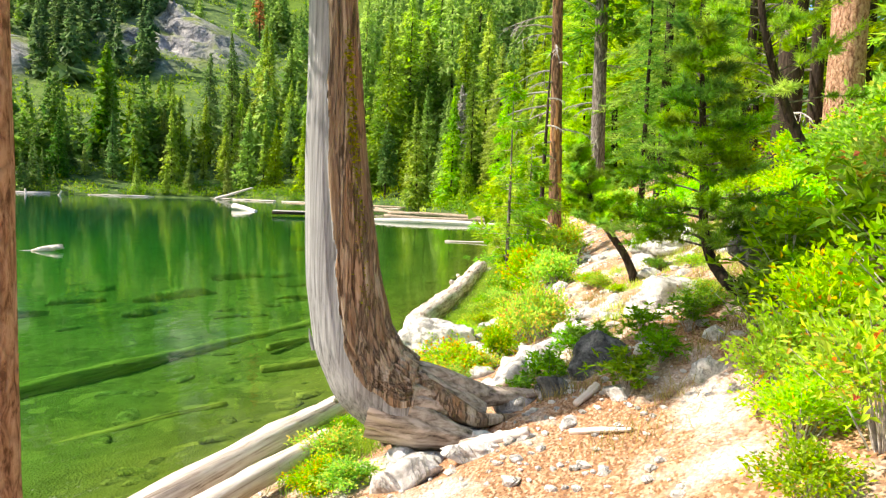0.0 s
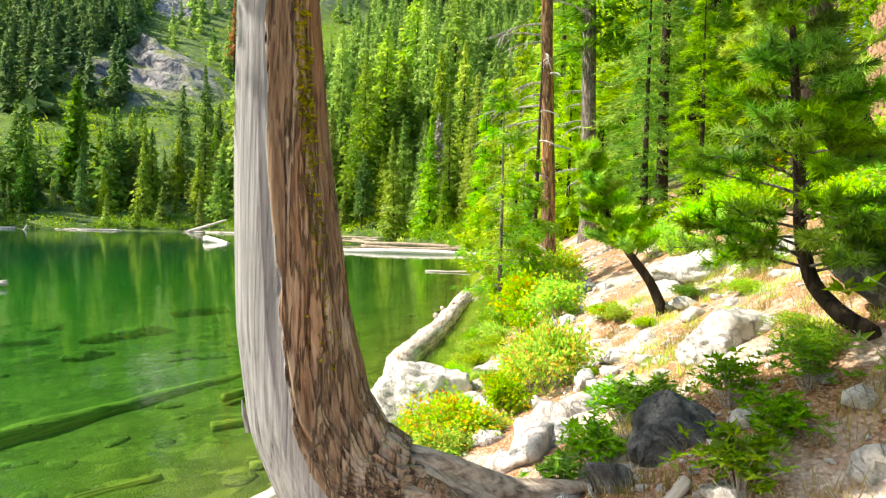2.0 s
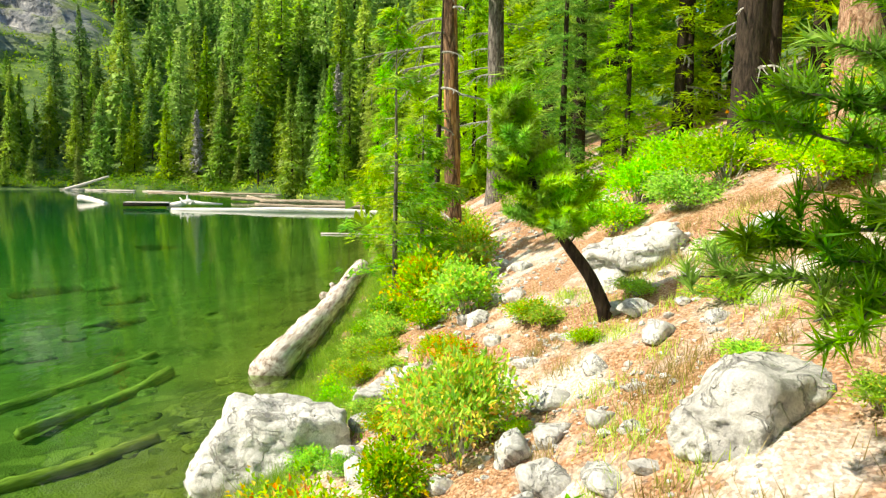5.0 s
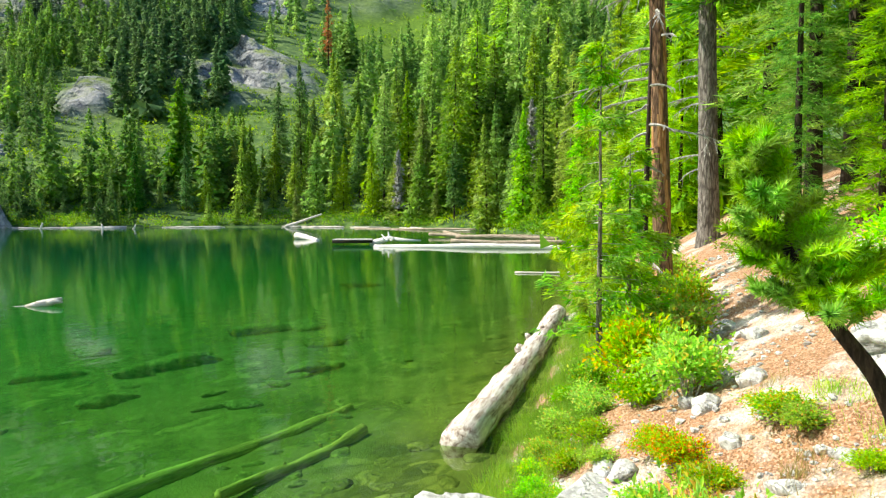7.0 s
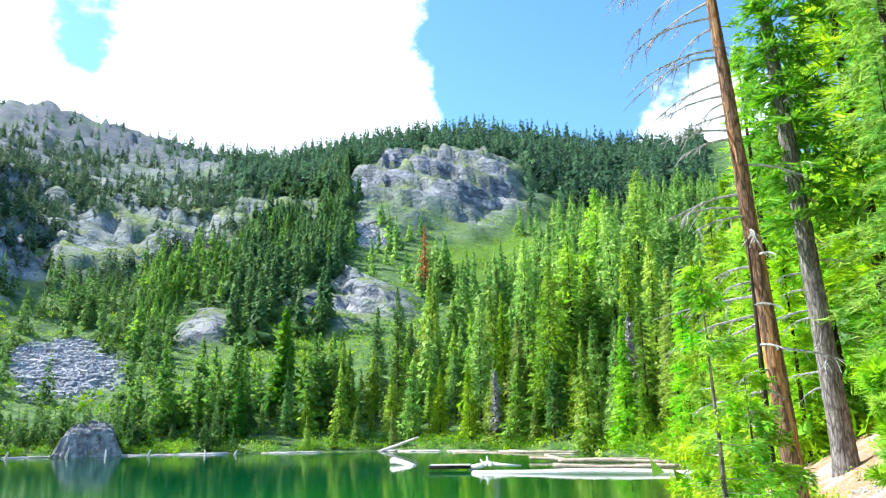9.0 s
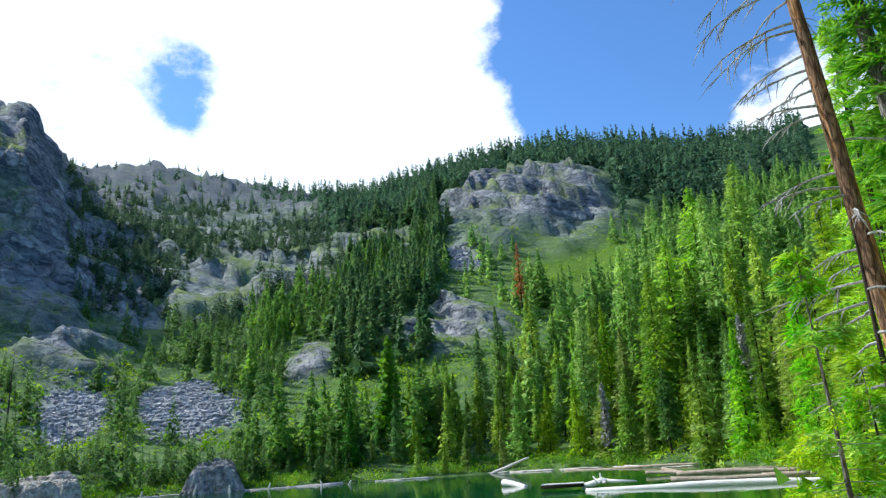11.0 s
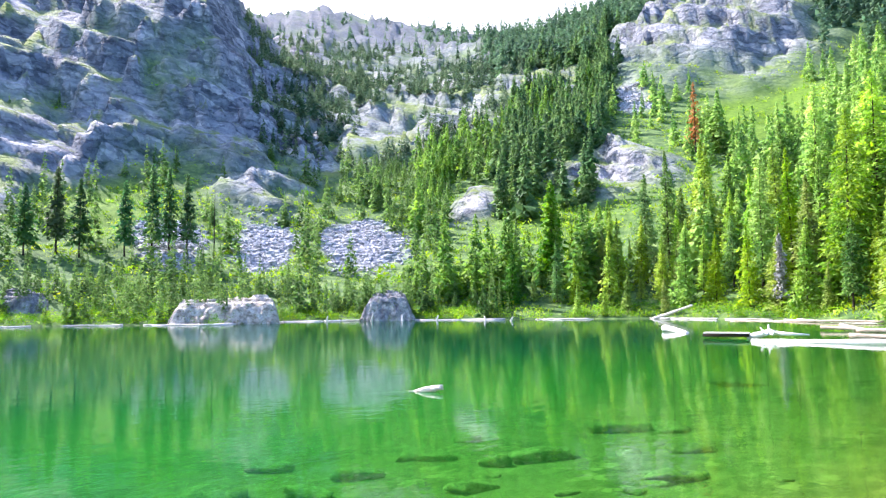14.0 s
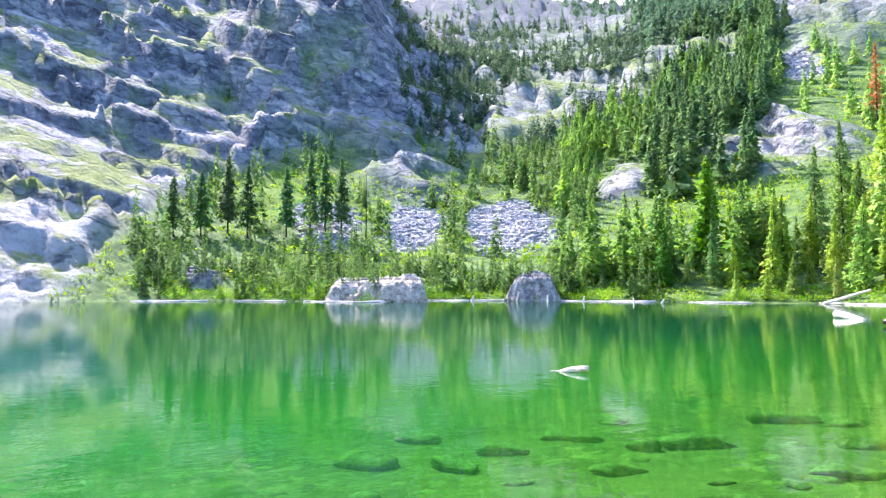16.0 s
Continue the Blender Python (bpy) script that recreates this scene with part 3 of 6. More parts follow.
def covers(x, y, d):
    """How far each spot is bare rock, loose scree and meadow."""
    b, _ = around(x, y)
    wob = fbm(x, y, 60, 4, 5)
    b2, d2 = b + 2.2 * wob, d * (1 + 0.12 * fbm(x, y, 35, 3, 9))
    scree = np.maximum.reduce([patch(b2, d2, 65, 86, 3.9, 42), patch(b2, d2, 56.4, 90, 4.6, 48), patch(b2, d2, 72, 82, 3.2, 36), patch(b2, d2, 33.4, 262, 2, 22)])
    foot = np.interp(b2, [60, 66, 74, 80, 84, 88, 93], [190, 172, 158, 130, 70, 14, -6])
    scree = np.clip(scree * 1.3 - np.clip(0.9 * fbm(x, y, 11, 4, 37) + 0.1, 0, 1), 0, 1)
    rock = np.maximum.reduce([patch(b2, d2, 36, 125, 6.2, 38), patch(b2, d2, 46.5, 110, 2.8, 26), patch(b2, d2, 29, 380, 11, 130), patch(b2, d2, 42, 330, 6, 120) * 0.8,
                              smooth(57, 61, b2) * smooth(foot - 12, foot + 14, d2) * smooth(160, 120, b), smooth(43, 47, b2) * smooth(195, 250, d2) * (0.76 + 0.24 * smooth(640, 760, d2)), patch(b2, d2, 64, 150, 6, 36)])
    rock = np.clip(rock - np.clip(fbm(x, y, 24, 5, 31) * 1.9 - 0.22, 0, 1), 0, 1)
    rock = np.maximum(rock, np.clip(2.6 * (1 - np.hypot((b + 1.2 * wob - 28.7) / 9.6, (d2 - 372) / 118)), 0, 1) * np.clip(1.15 - 0.9 * fbm(x, y, 30, 3, 33), 0, 1))
    meadow = np.maximum.reduce([patch(b2, d2, 24, 218, 7.5, 75), 0.7 * patch(b2, d2, 75, 110, 7, 45), 0.3 * patch(b2, d2, 40, 90, 9, 40)])
    return rock, scree, meadow


def ground(x, y):
    """Height of the ground, vectorised."""
    x, y = np.asarray(x, float), np.asarray(y, float)
    d, (b, r) = shore_distance(x, y), around(x, y)
    land = np.maximum(d, 0)
    near = np.where(land < 2, 0.40 * land, 0.80 + 0.52 * (land - 2))
    near = np.where(land > 7, 3.4 + 0.40 * (land - 7), near)
    near = np.where(land > 120, 48.6 + 0.22 * (land - 120), near)
    near = np.minimum(near, 150 + 0.02 * land) + 0.18 * smooth(0, 1.6, land) * smooth(12.8, 14.5, y) + 0.10 * smooth(2.5, 3.6, land) * smooth(7.6, 8.4, y) * smooth(11, 10, y) - 0.22 * smooth(2.2, 3.2, land) * smooth(7.8, 6.6, y) + 0.3 * smooth(1, 2, land) * smooth(18, 21, y)
    rings = [np.zeros_like(x)] + [3 + np.clip(r, 60, 1250) * np.tan(np.radians(np.interp(b, BEARING, e))) for e in RISE.values()]
    steps = [0.0, *RISE]
    far = np.full_like(x, 0.0) + rings[-1]
    for k in range(len(steps) - 1):
        t = np.clip((land - steps[k]) / (steps[k + 1] - steps[k]), 0, 1)
        here = (land >= steps[k]) & (land < steps[k + 1])
        far = np.where(here, rings[k] * (1 - t) + rings[k + 1] * t, far)
    turn = 15 * smooth(125, 230, r)
    w = smooth(7 - turn, 17 - turn, b) * smooth(140, 105, b) * smooth(20, 60, r)
    z = near * (1 - w) + far * w
    rock, scree, meadow = covers(x, y, d)
    big = smooth(15, 90, land) * w
    z = z + w * 20 * np.clip(1 - np.hypot((b - 28.7) / 10.5, (d - 385) / 130), 0, 1) ** 0.7
    z = z + big * (9 * fbm(x, y, 120, 3, 3) * smooth(60, 300, land) + 1.6 * fbm(x, y, 16, 3, 11))
    across = np.radians(b) * r
    spurs = 1 - np.abs(fbm(across + 0.25 * d, 0.22 * d, 30, 5, 87)) * 2
    z = z + w * rock * 9 * spurs * smooth(90, 220, land)
    ridged = 1 - np.abs(fbm(x * 1.0 + 0.5 * z, y * 1.0, 34, 5, 21)) * 2
    crags = 1 - np.abs(fbm(x + 0.3 * z, y - 0.2 * z, 13, 4, 23)) * 2
    z = z + w * rock * (5 * ridged * smooth(60, 190, land) + 3.6 * crags * smooth(0, 18, land) + 1.3 * (1 - 2 * np.abs(fbm(x, y, 5.5, 3, 41))))
    ledge = 22.0
    q = (z - 0.32 * across) / ledge + 0.9 * fbm(x, y, 70, 4, 77)
    z = z + w * rock * smooth(80, 160, land) * ledge * 0.62 * ((np.floor(q) + smooth(0.32, 0.70, q - np.floor(q))) - q)
    q = (z - 0.25 * across) / 7.5 + 0.7 * fbm(x, y, 26, 3, 79)
    z = z + w * rock * smooth(2, 14, land) * smooth(420, 300, land) * 7.5 * 0.60 * ((np.floor(q) + smooth(0.30, 0.66, q - np.floor(q))) - q)
    close = smooth(60, 15, r)
    z = z + close * smooth(0, 1.2, land) * (0.10 * fbm(x, y, 1.7, 4, 2) + 0.03 * fbm(x, y, 0.25, 2, 8))
    deep = np.maximum(-d, 0)
    bed = -np.minimum.reduce([0.20 * deep, 0.27 + 0.062 * deep + 0.10 * np.maximum(deep - 21, 0), 6 + 0 * deep])
    bed = bed + smooth(0.3, 3, deep) * close * 0.07 * fbm(x, y, 1.3, 3, 14)
    return np.where(d >= 0, z + 0.0, bed)


def gz(x, y):
    return float(ground(np.array([x]), np.array([y]))[0])


# ---- the ground sheet and the lake ----
def build_ground():
    turns = np.concatenate([np.arange(-30, 102, 0.30), np.arange(102, 330, 2.0)])
    radii = [0.12]
    while radii[-1] < 2600:
        r = radii[-1]
        radii.append(r + max(0.07, r * (0.021 if r < 60 else 0.017 if r < 130 else 0.0095 if r < 420 else 0.0165 if r < 700 else 0.05)))
    radii = np.array(radii)
    R, T = np.meshgrid(radii, np.radians(turns), indexing="ij")
    x, y = 1.0 - R * np.sin(T), 6.9 + R * np.cos(T)
    x, y = x.ravel(), y.ravel()
    z = ground(x, y)
    d = shore_distance(x, y)
    nr, nt = R.shape
    i, j = np.meshgrid(np.arange(nr - 1), np.arange(nt), indexing="ij")
    k = (j + 1) % nt
    quads = np.stack([i * nt + j, i * nt + k, (i + 1) * nt + k, (i + 1) * nt + j], -1).reshape(-1, 4)
    hub = len(x)
    verts = np.column_stack([np.append(x, 1.0), np.append(y, 6.9), np.append(z, gz(1.0, 6.9))])
    faces = quads.tolist() + [(hub, (q + 1) % nt, q) for q in range(nt)]
    me = bpy.data.meshes.new("ground")
    me.from_pydata(verts, [], faces)
    me.polygons.foreach_set("use_smooth", [True] * len(me.polygons))
    rock, scree, meadow = covers(x, y, d)
    b, r = around(x, y)
    turn = 15 * smooth(125, 230, r)
    far = smooth(7 - turn, 17 - turn, b) * smooth(140, 105, b) * smooth(20, 60, r)
    soil_spots = np.clip(fbm(x, y, 2.3, 4, 51) * 2.2 - 0.15, 0, 1)
    turf = np.maximum(far, np.maximum(smooth(24, 42, r), 0.55 * soil_spots * smooth(1.2, 0.2, d)))
    col = np.column_stack([rock * far, scree * far, np.clip(turf, 0, 1), meadow * far])
    col = np.vstack([col, [0, 0, 0, 0]])
    at = me.color_attributes.new("cover", "FLOAT_COLOR", "POINT")
    at.data.foreach_set("color", col.ravel())
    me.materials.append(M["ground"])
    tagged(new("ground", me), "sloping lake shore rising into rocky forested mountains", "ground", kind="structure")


build_ground()


def build_lake():
    """The water's surface; its clearness goes by the depth below each spot."""
    turns = np.concatenate([np.arange(-30, 102, 0.75), np.arange(102, 330, 3.0)])
    radii = [0.2]
    while radii[-1] < 300:
        radii.append(radii[-1] + max(0.3, radii[-1] * 0.04))
    R, T = np.meshgrid(np.array(radii), np.radians(turns), indexing="ij")
    x, y = (1.0 - R * np.sin(T)).ravel(), (6.9 + R * np.cos(T)).ravel()
    nr, nt = R.shape
    d = shore_distance(x, y)
    i, j = np.meshgrid(np.arange(nr - 1), np.arange(nt), indexing="ij")
    k = (j + 1) % nt
    quads = np.stack([i * nt + j, i * nt + k, (i + 1) * nt + k, (i + 1) * nt + j], -1).reshape(-1, 4)
    quads = quads[(d[quads] < 2.5).any(1)][:, ::-1]
    me = bpy.data.meshes.new("water")
    me.from_pydata(np.column_stack([x, y, 0 * x]), [], quads.tolist())
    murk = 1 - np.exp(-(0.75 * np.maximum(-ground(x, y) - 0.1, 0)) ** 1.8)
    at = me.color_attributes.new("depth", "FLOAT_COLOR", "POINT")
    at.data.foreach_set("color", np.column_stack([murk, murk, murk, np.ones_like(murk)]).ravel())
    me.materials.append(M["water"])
    lake = tagged(new("water", me), "clear green mountain lake with a calm rippled surface", "water", kind="structure")
    lake.visible_shadow = False


build_lake()


# ---- conifers ----
def conifer(seed, height, spread, whorls, boughs, lances, first=0.08, ragged=0.35, droop=0.35, shape=0.85, wide=0.30, clump=1.0):
    """A spire of drooping boughs, each a fan of narrow blades. Corners of separate triangles."""
    rng = np.random.default_rng(seed)
    n = whorls * boughs
    f = np.repeat(np.linspace(first, 0.985, whorls), boughs) + rng.normal(0, 0.28 / whorls, n)
    az = rng.uniform(0, 2 * math.pi, n)
    lopsided = 1 + 0.22 * np.sin(az + rng.uniform(0, 6)) + 0.15 * np.sin(2 * az + f * 9)
    rad = spread * np.clip(1 - f, 0.015, 1) ** shape * lopsided * rng.uniform(1 - ragged, 1 + ragged, n)
    rad[rng.random(n) < 0.07] *= 0.3
    A, B, C = [], [], []
    for k in range(lances):
        u = rng.uniform(0.08, 1.0, n) ** 0.75
        lateral = rng.normal(0, 0.24, n) * rad
        dirx, diry = np.cos(az), np.sin(az)
        z = f * height - droop * rad * u * rng.uniform(0.7, 1.2, n) + rng.normal(0, 0.008 * height, n)
        root = np.column_stack([dirx * rad * u * 0.85 - diry * lateral, diry * rad * u * 0.85 + dirx * lateral, z])
        size = clump * (0.24 * rad + 0.012 * height) * rng.uniform(0.6, 1.35, n)
        turn = az + rng.normal(0, 0.9, n)
        way = np.column_stack([np.cos(turn), np.sin(turn), rng.normal(-0.25, 0.45, n)])
        roll = rng.uniform(-1.2, 1.2, n)
        side = np.column_stack([-np.sin(turn) * np.cos(roll), np.cos(turn) * np.cos(roll), np.sin(roll)])
        A.append(root + side * (wide * size)[:, None])
        B.append(root - side * (wide * size)[:, None])
        C.append(root + way * (size * 1.15)[:, None])
    # leading shoot
    A.append(np.array([[0.006 * height, 0, 0.94 * height]])), B.append(np.array([[-0.006 * height, 0, 0.94 * height]])), C.append(np.array([[0, 0, 1.0 * height]]))
    return np.concatenate(A), np.concatenate(B), np.concatenate(C)


def crown_mesh(name, mat, *args, **kw):
    g = Geo()
    g.add(*tri_cloud(*conifer(*args, **kw)))
    return g.mesh(name, mat)


def trunk_mesh(name, mat, height, radius, seed=0, sides=7):
    rng = random.Random(seed)
    g = Geo()
    ks = [0, 0.03, 0.1, 0.25, 0.5, 0.75, 1]
    g.tube([(rng.uniform(-1, 1) * 0.004 * height * (k > 0.05), rng.uniform(-1, 1) * 0.004 * height * (k > 0.05), k * height - 0.4 * (k == 0)) for k in ks],
           [radius * (1.35 if k == 0 else 1.1 if k < 0.05 else 1 - 0.94 * k) for k in ks], sides)
    return g.mesh(name, mat, smooth_faces=True)


# tall trees along the far shore: eight grown shapes, each copied
SHAPES = []
for s, (hh, sp, first, shape, wd) in enumerate([(24, 4.0, 0.07, 0.85, 0.5), (29, 4.6, 0.22, 0.65, 0.5), (20, 3.4, 0.04, 0.95, 0.5), (26, 3.6, 0.14, 0.75, 0.5), (17, 3.1, 0.03, 0.9, 0.5),
                                               (25, 3.9, 0.10, 0.8, 0.45), (19, 3.2, 0.05, 0.9, 0.45), (40, 5.6, 0.16, 0.55, 0.34)]):
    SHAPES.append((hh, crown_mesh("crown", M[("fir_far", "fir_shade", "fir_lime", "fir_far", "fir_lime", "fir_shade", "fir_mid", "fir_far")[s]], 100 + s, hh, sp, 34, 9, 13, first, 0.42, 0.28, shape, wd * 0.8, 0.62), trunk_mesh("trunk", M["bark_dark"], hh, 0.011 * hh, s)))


def shore_tree(k, x, y, height, label="tall dark green conifer on the far lake shore", group="far shore conifers"):
    hh, crown, trunk = SHAPES[k]
    rng = random.Random(int(x * 31 + y * 17))
    e = height / hh
    t = thing("conifer_tree", label, "tree", group, pose(x, y, gz(x, y), rng.uniform(-2, 2), rng.uniform(-2, 2), rng.uniform(0, 360)) @ Matrix.Diagonal((e * rng.uniform(0.85, 1.15), e * rng.uniform(0.85, 1.15), e, 1)))
    part("trunk", trunk, t)
    part("crown", crown, t)
    return t


rng = random.Random(4)
placed = []
for tries in range(6000):
    if len(placed) >= 150:
        break
    k = rng.randrange(len(SHORE))
    a, b = SHORE[k], SHORE[(k + 1) % len(SHORE)]
    u = rng.random()
    px, py = a[0] + (b[0] - a[0]) * u + rng.uniform(-45, 45), a[1] + (b[1] - a[1]) * u + rng.uniform(-45, 45)
    bb, rr = around(np.array([px]), np.array([py]))
    dd = float(shore_distance(np.array([px]), np.array([py]))[0])
    bb, rr = float(bb[0]), float(rr[0])
    if not (2.0 < dd < 42 and 9 < bb < 47 and rr > 95) or any((px - q[0])**2 + (py - q[1])**2 < 17 for q in placed):
        continue
    if rng.random() > (1.0 if bb < 30 else 0.75 if bb < 38 else 0.4):
        continue
    placed.append((px, py))
    tall = rng.uniform(11, 31) if bb < 30 else rng.uniform(7, 20) if bb < 38 else rng.uniform(6, 15)
    if dd < 8:
        tall *= 0.62
    shore_tree(rng.choice((0, 1, 2, 3, 4)) if bb < 33 else rng.choice((0, 2, 4, 3, 0, 2)) if bb < 40 else rng.choice((1, 5, 6, 5, 6, 0)), px, py, tall)
# the tallest firs stand over the rest
for bb, rr, tall in ((12.2, 150, 45), (13.8, 138, 40), (15.6, 155, 44), (17.6, 142, 37), (19.6, 136, 33), (21.5, 165, 36), (25.2, 150, 27), (31.8, 178, 30), (33.5, 172, 26)):
    shore_tree(7 if bb < 26 else 5, 1 - rr * math.sin(radians(bb)), 6.7 + rr * math.cos(radians(bb)), tall, "very tall open crowned fir above the far shore")


def woods(name, label, wanted, seed, accept, mat, whorls=15, boughs=6, lances=2, reach=1250, clump=2.0):
    """Many far trees in one mesh. accept(b, d, r, rng) gives a height or 0."""
    rng = np.random.default_rng(seed)
    kinds = [conifer(seed * 10 + k, 1.0, s, whorls, boughs, lances, 0.04, 0.35, 0.32, p, 0.6, clump) for k, (s, p) in enumerate([(0.16, 0.95), (0.20, 0.9), (0.14, 0.8), (0.22, 1.0)])]
    A, B, C, made = [], [], [], 0
    for rounds in range(400):
        n = 4000
        b, r = rng.uniform(-4, 103, n), np.sqrt(rng.uniform(90**2, reach**2, n))
        x, y = 1 - r * np.sin(np.radians(b)), 6.7 + r * np.cos(np.radians(b))
        d = shore_distance(x, y)
        rock, scree, meadow = covers(x, y, d)
        h = accept(b, d, r, rock, scree, meadow, rng.random(n), rng.uniform(0.6, 1.25, n), fbm(x, y, 55, 3, 61))
        ok = np.flatnonzero((h > 0) & (d > 1.5))
        z = ground(x[ok], y[ok])
        for q, i in enumerate(ok):
            if made >= wanted:
                break
            a_, b_, c_ = kinds[rng.integers(4)]
            t, e = rng.uniform(0, 6.28), h[i]
            m = np.array([[math.cos(t), math.sin(t), 0], [-math.sin(t), math.cos(t), 0], [0, 0, 1]]) * e
            o = np.array([x[i], y[i], z[q] - 0.02 * e])
            A.append(a_ @ m + o), B.append(b_ @ m + o), C.append(c_ @ m + o)
            made += 1
        if made >= wanted:
            break
    g = Geo()
    g.add(*tri_cloud(np.concatenate(A), np.concatenate(B), np.concatenate(C)))
    tagged(new(name, g.mesh(name, mat)), label, "forest", kind="stuff")


def slope_woods(b, d, r, rock, scree, meadow, u, size, clump):
    keep = (b < 37) & (d > 18) & (d < 330) & (rock < 0.25) & (scree < 0.2) & (meadow < 0.35)
    chance = np.where(b < 24, 0.8, 0.36) * np.clip(0.5 + 1.6 * clump, 0.03, 1)
    return np.where(keep & (u < chance), np.where(b < 30, 19, 15) * size * np.where(clump > 0.1, 1.15, 0.75) * np.where((b > 32.5) & (d > 62) & (d < 112), 0.42, 1), 0)


def middle_woods(b, d, r, rock, scree, meadow, u, size, clump):
    keep = (b >= 37) & (b < 52) & (d > 14) & (d < 330) & (rock < 0.25) & (scree < 0.2) & (meadow < 0.35)
    return np.where(keep & (u < 0.36 * np.clip(0.5 + 1.6 * clump, 0.03, 1)), 15.0 * size * np.where(clump > 0.1, 1.2, 0.75) * np.where(((b < 42) & (d > 62) & (d < 118)) | ((b > 43.5) & (b < 49) & (d > 48) & (d < 96)), 0.42, 1), 0)


def dark_gully(b, d, r, rock, scree, meadow, u, size, clump):
    keep = (np.abs(b - 43 + d * 0.012) < 4.2) & (d > 95) & (d < 420) & (rock < 0.6)
    return np.where(keep & (u < 0.9), 20 * size, 0)


def ridge_woods(b, d, r, rock, scree, meadow, u, size, clump):
    keep = ((b > 6) & (b < 47) & (d > 320) & (d < 690) & (rock < 0.42)) | (b > 40) & (b < 66) & (d > 700) & (d < 1080) & (u < np.where(b < 52, 0.13, 0.035))
    return np.where(keep & (u < np.clip(0.8 + clump, 0.15, 1)), 27 * size * np.where(b > 47, 0.65, 1), 0)


def valley_woods(b, d, r, rock, scree, meadow, u, size, clump):
    keep = (b > 44) & (b < 86) & (d < 200) & (scree < 0.3) & (rock < 0.4)
    chance = np.where(d < 32, 0.9, 0.30) * np.clip(0.6 + 1.4 * clump, 0.05, 1)
    chance = chance * np.where(((np.abs(b - 56.4) < 3.4) | (np.abs(b - 65) < 2.6)) & (d > 36) & (d < 80), 0.12, 1)
    return np.where(keep & (u < chance), np.where(d < 32, 6.5, 9.5) * size * np.where(u < 0.02, 1.7, 1), 0)


def ledge_woods(b, d, r, rock, scree, meadow, u, size, clump):
    keep = (b > 40) & (b < 66) & (d > 200) & (d < 700) & (clump > -0.1)
    return np.where(keep & (u < np.where(r < 620, 0.5, 0.2)), 12 * size, 0)


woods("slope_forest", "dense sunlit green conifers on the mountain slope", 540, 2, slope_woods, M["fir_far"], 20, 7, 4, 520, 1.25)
woods("middle_forest", "mixed conifers in shaded deep green between the cliffs", 210, 7, middle_woods, M["fir_shade"], 20, 7, 5, 520, 1.15)
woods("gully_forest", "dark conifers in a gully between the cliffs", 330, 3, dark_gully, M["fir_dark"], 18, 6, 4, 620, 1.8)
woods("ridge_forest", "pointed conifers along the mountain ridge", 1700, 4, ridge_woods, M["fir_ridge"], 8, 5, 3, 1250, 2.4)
woods("valley_forest", "small young firs above the far shore", 680, 5, valley_woods, M["fir_mid"], 13, 6, 5, 420, 1.25)
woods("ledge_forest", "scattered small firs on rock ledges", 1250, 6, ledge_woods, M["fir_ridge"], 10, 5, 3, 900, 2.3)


def far_brush():
    """Low brush over the far slopes and along the far waterline: tufts of small leaves."""
    rng = np.random.default_rng(12)
    n = 52000
    b, r = rng.uniform(-6, 103, n), np.sqrt(rng.uniform(95**2, 480**2, n))
    b[:9000], r[:9000] = rng.uniform(-4, 16, 9000), rng.uniform(26, 150, 9000)
    x, y = 1 - r * np.sin(np.radians(b)), 6.7 + r * np.cos(np.radians(b))
    d = shore_distance(x, y)
    rock, scree, meadow = covers(x, y, d)
    keep = (d > 0.4) & ((b > 6) | (d < 26)) & (rock < 0.45) & (scree < 0.35) & (rng.random(n) < np.where(d < 9, 1.0, np.where(d < 160, 0.6, 0.22)) * np.clip(0.7 + fbm(x, y, 18, 3, 71), 0, 1))
    x, y, d = x[keep], y[keep], d[keep]
    z = ground(x, y)
    size = rng.uniform(0.5, 1.5, len(x)) * np.where(d < 9, 1.0, 1.35)
    A, B, C = [], [], []
    for k in range(17):
        c = np.column_stack([x, y, z + 0.1]) + rng.normal(0, 0.55, (len(x), 3)) * size[:, None] * np.array([1, 1, 0.55]) + np.array([0, 0, 0.35]) * size[:, None]
        e = rng.normal(0, 1, (len(x), 3, 3)) * (0.20 * size)[:, None, None]
        A.append(c + e[:, 0]), B.append(c + e[:, 1]), C.append(c + e[:, 2])
    g = Geo()
    g.add(*tri_cloud(np.concatenate(A), np.concatenate(B), np.concatenate(C)))
    tagged(new("brush", g.mesh("brush", M["brush_far"])), "low green brush over the slopes and along the far shore", "brush", kind="stuff")



def shore_brush():
    """Leafy bushes in a band along the far waterline."""
    rng = np.random.default_rng(14)
    n = 16000
    b, r = rng.uniform(7, 84, n), np.sqrt(rng.uniform(90**2, 190**2, n))
    x, y = 1 - r * np.sin(np.radians(b)), 6.7 + r * np.cos(np.radians(b))
    d = shore_distance(x, y)
    rock, scree, meadow = covers(x, y, d)
    keep = (d > 0.5) & (d < np.where(b < 50, 9, 16)) & (rock < 0.5) & (fbm(x, y, 7, 3, 75) > -0.12)
    x, y = x[keep], y[keep]
    z, size = ground(x, y), rng.uniform(0.7, 1.9, keep.sum())
    A, B, C = [], [], []
    for k in range(34):
        c = np.column_stack([x, y, z + 0.45 * size]) + rng.normal(0, 0.42, (len(x), 3)) * size[:, None] * np.array([1, 1, 0.7])
        e = rng.normal(0, 1, (len(x), 3, 3)) * 0.12
        A.append(c + e[:, 0]), B.append(c + e[:, 1]), C.append(c + e[:, 2])
    g = Geo()
    g.add(*tri_cloud(np.concatenate(A), np.concatenate(B), np.concatenate(C)))
    tagged(new("shore_brush", g.mesh("shore_brush", M["brush_far"])), "green leafy bushes along the far waterline", "brush", kind="stuff")


far_brush()
shore_brush()


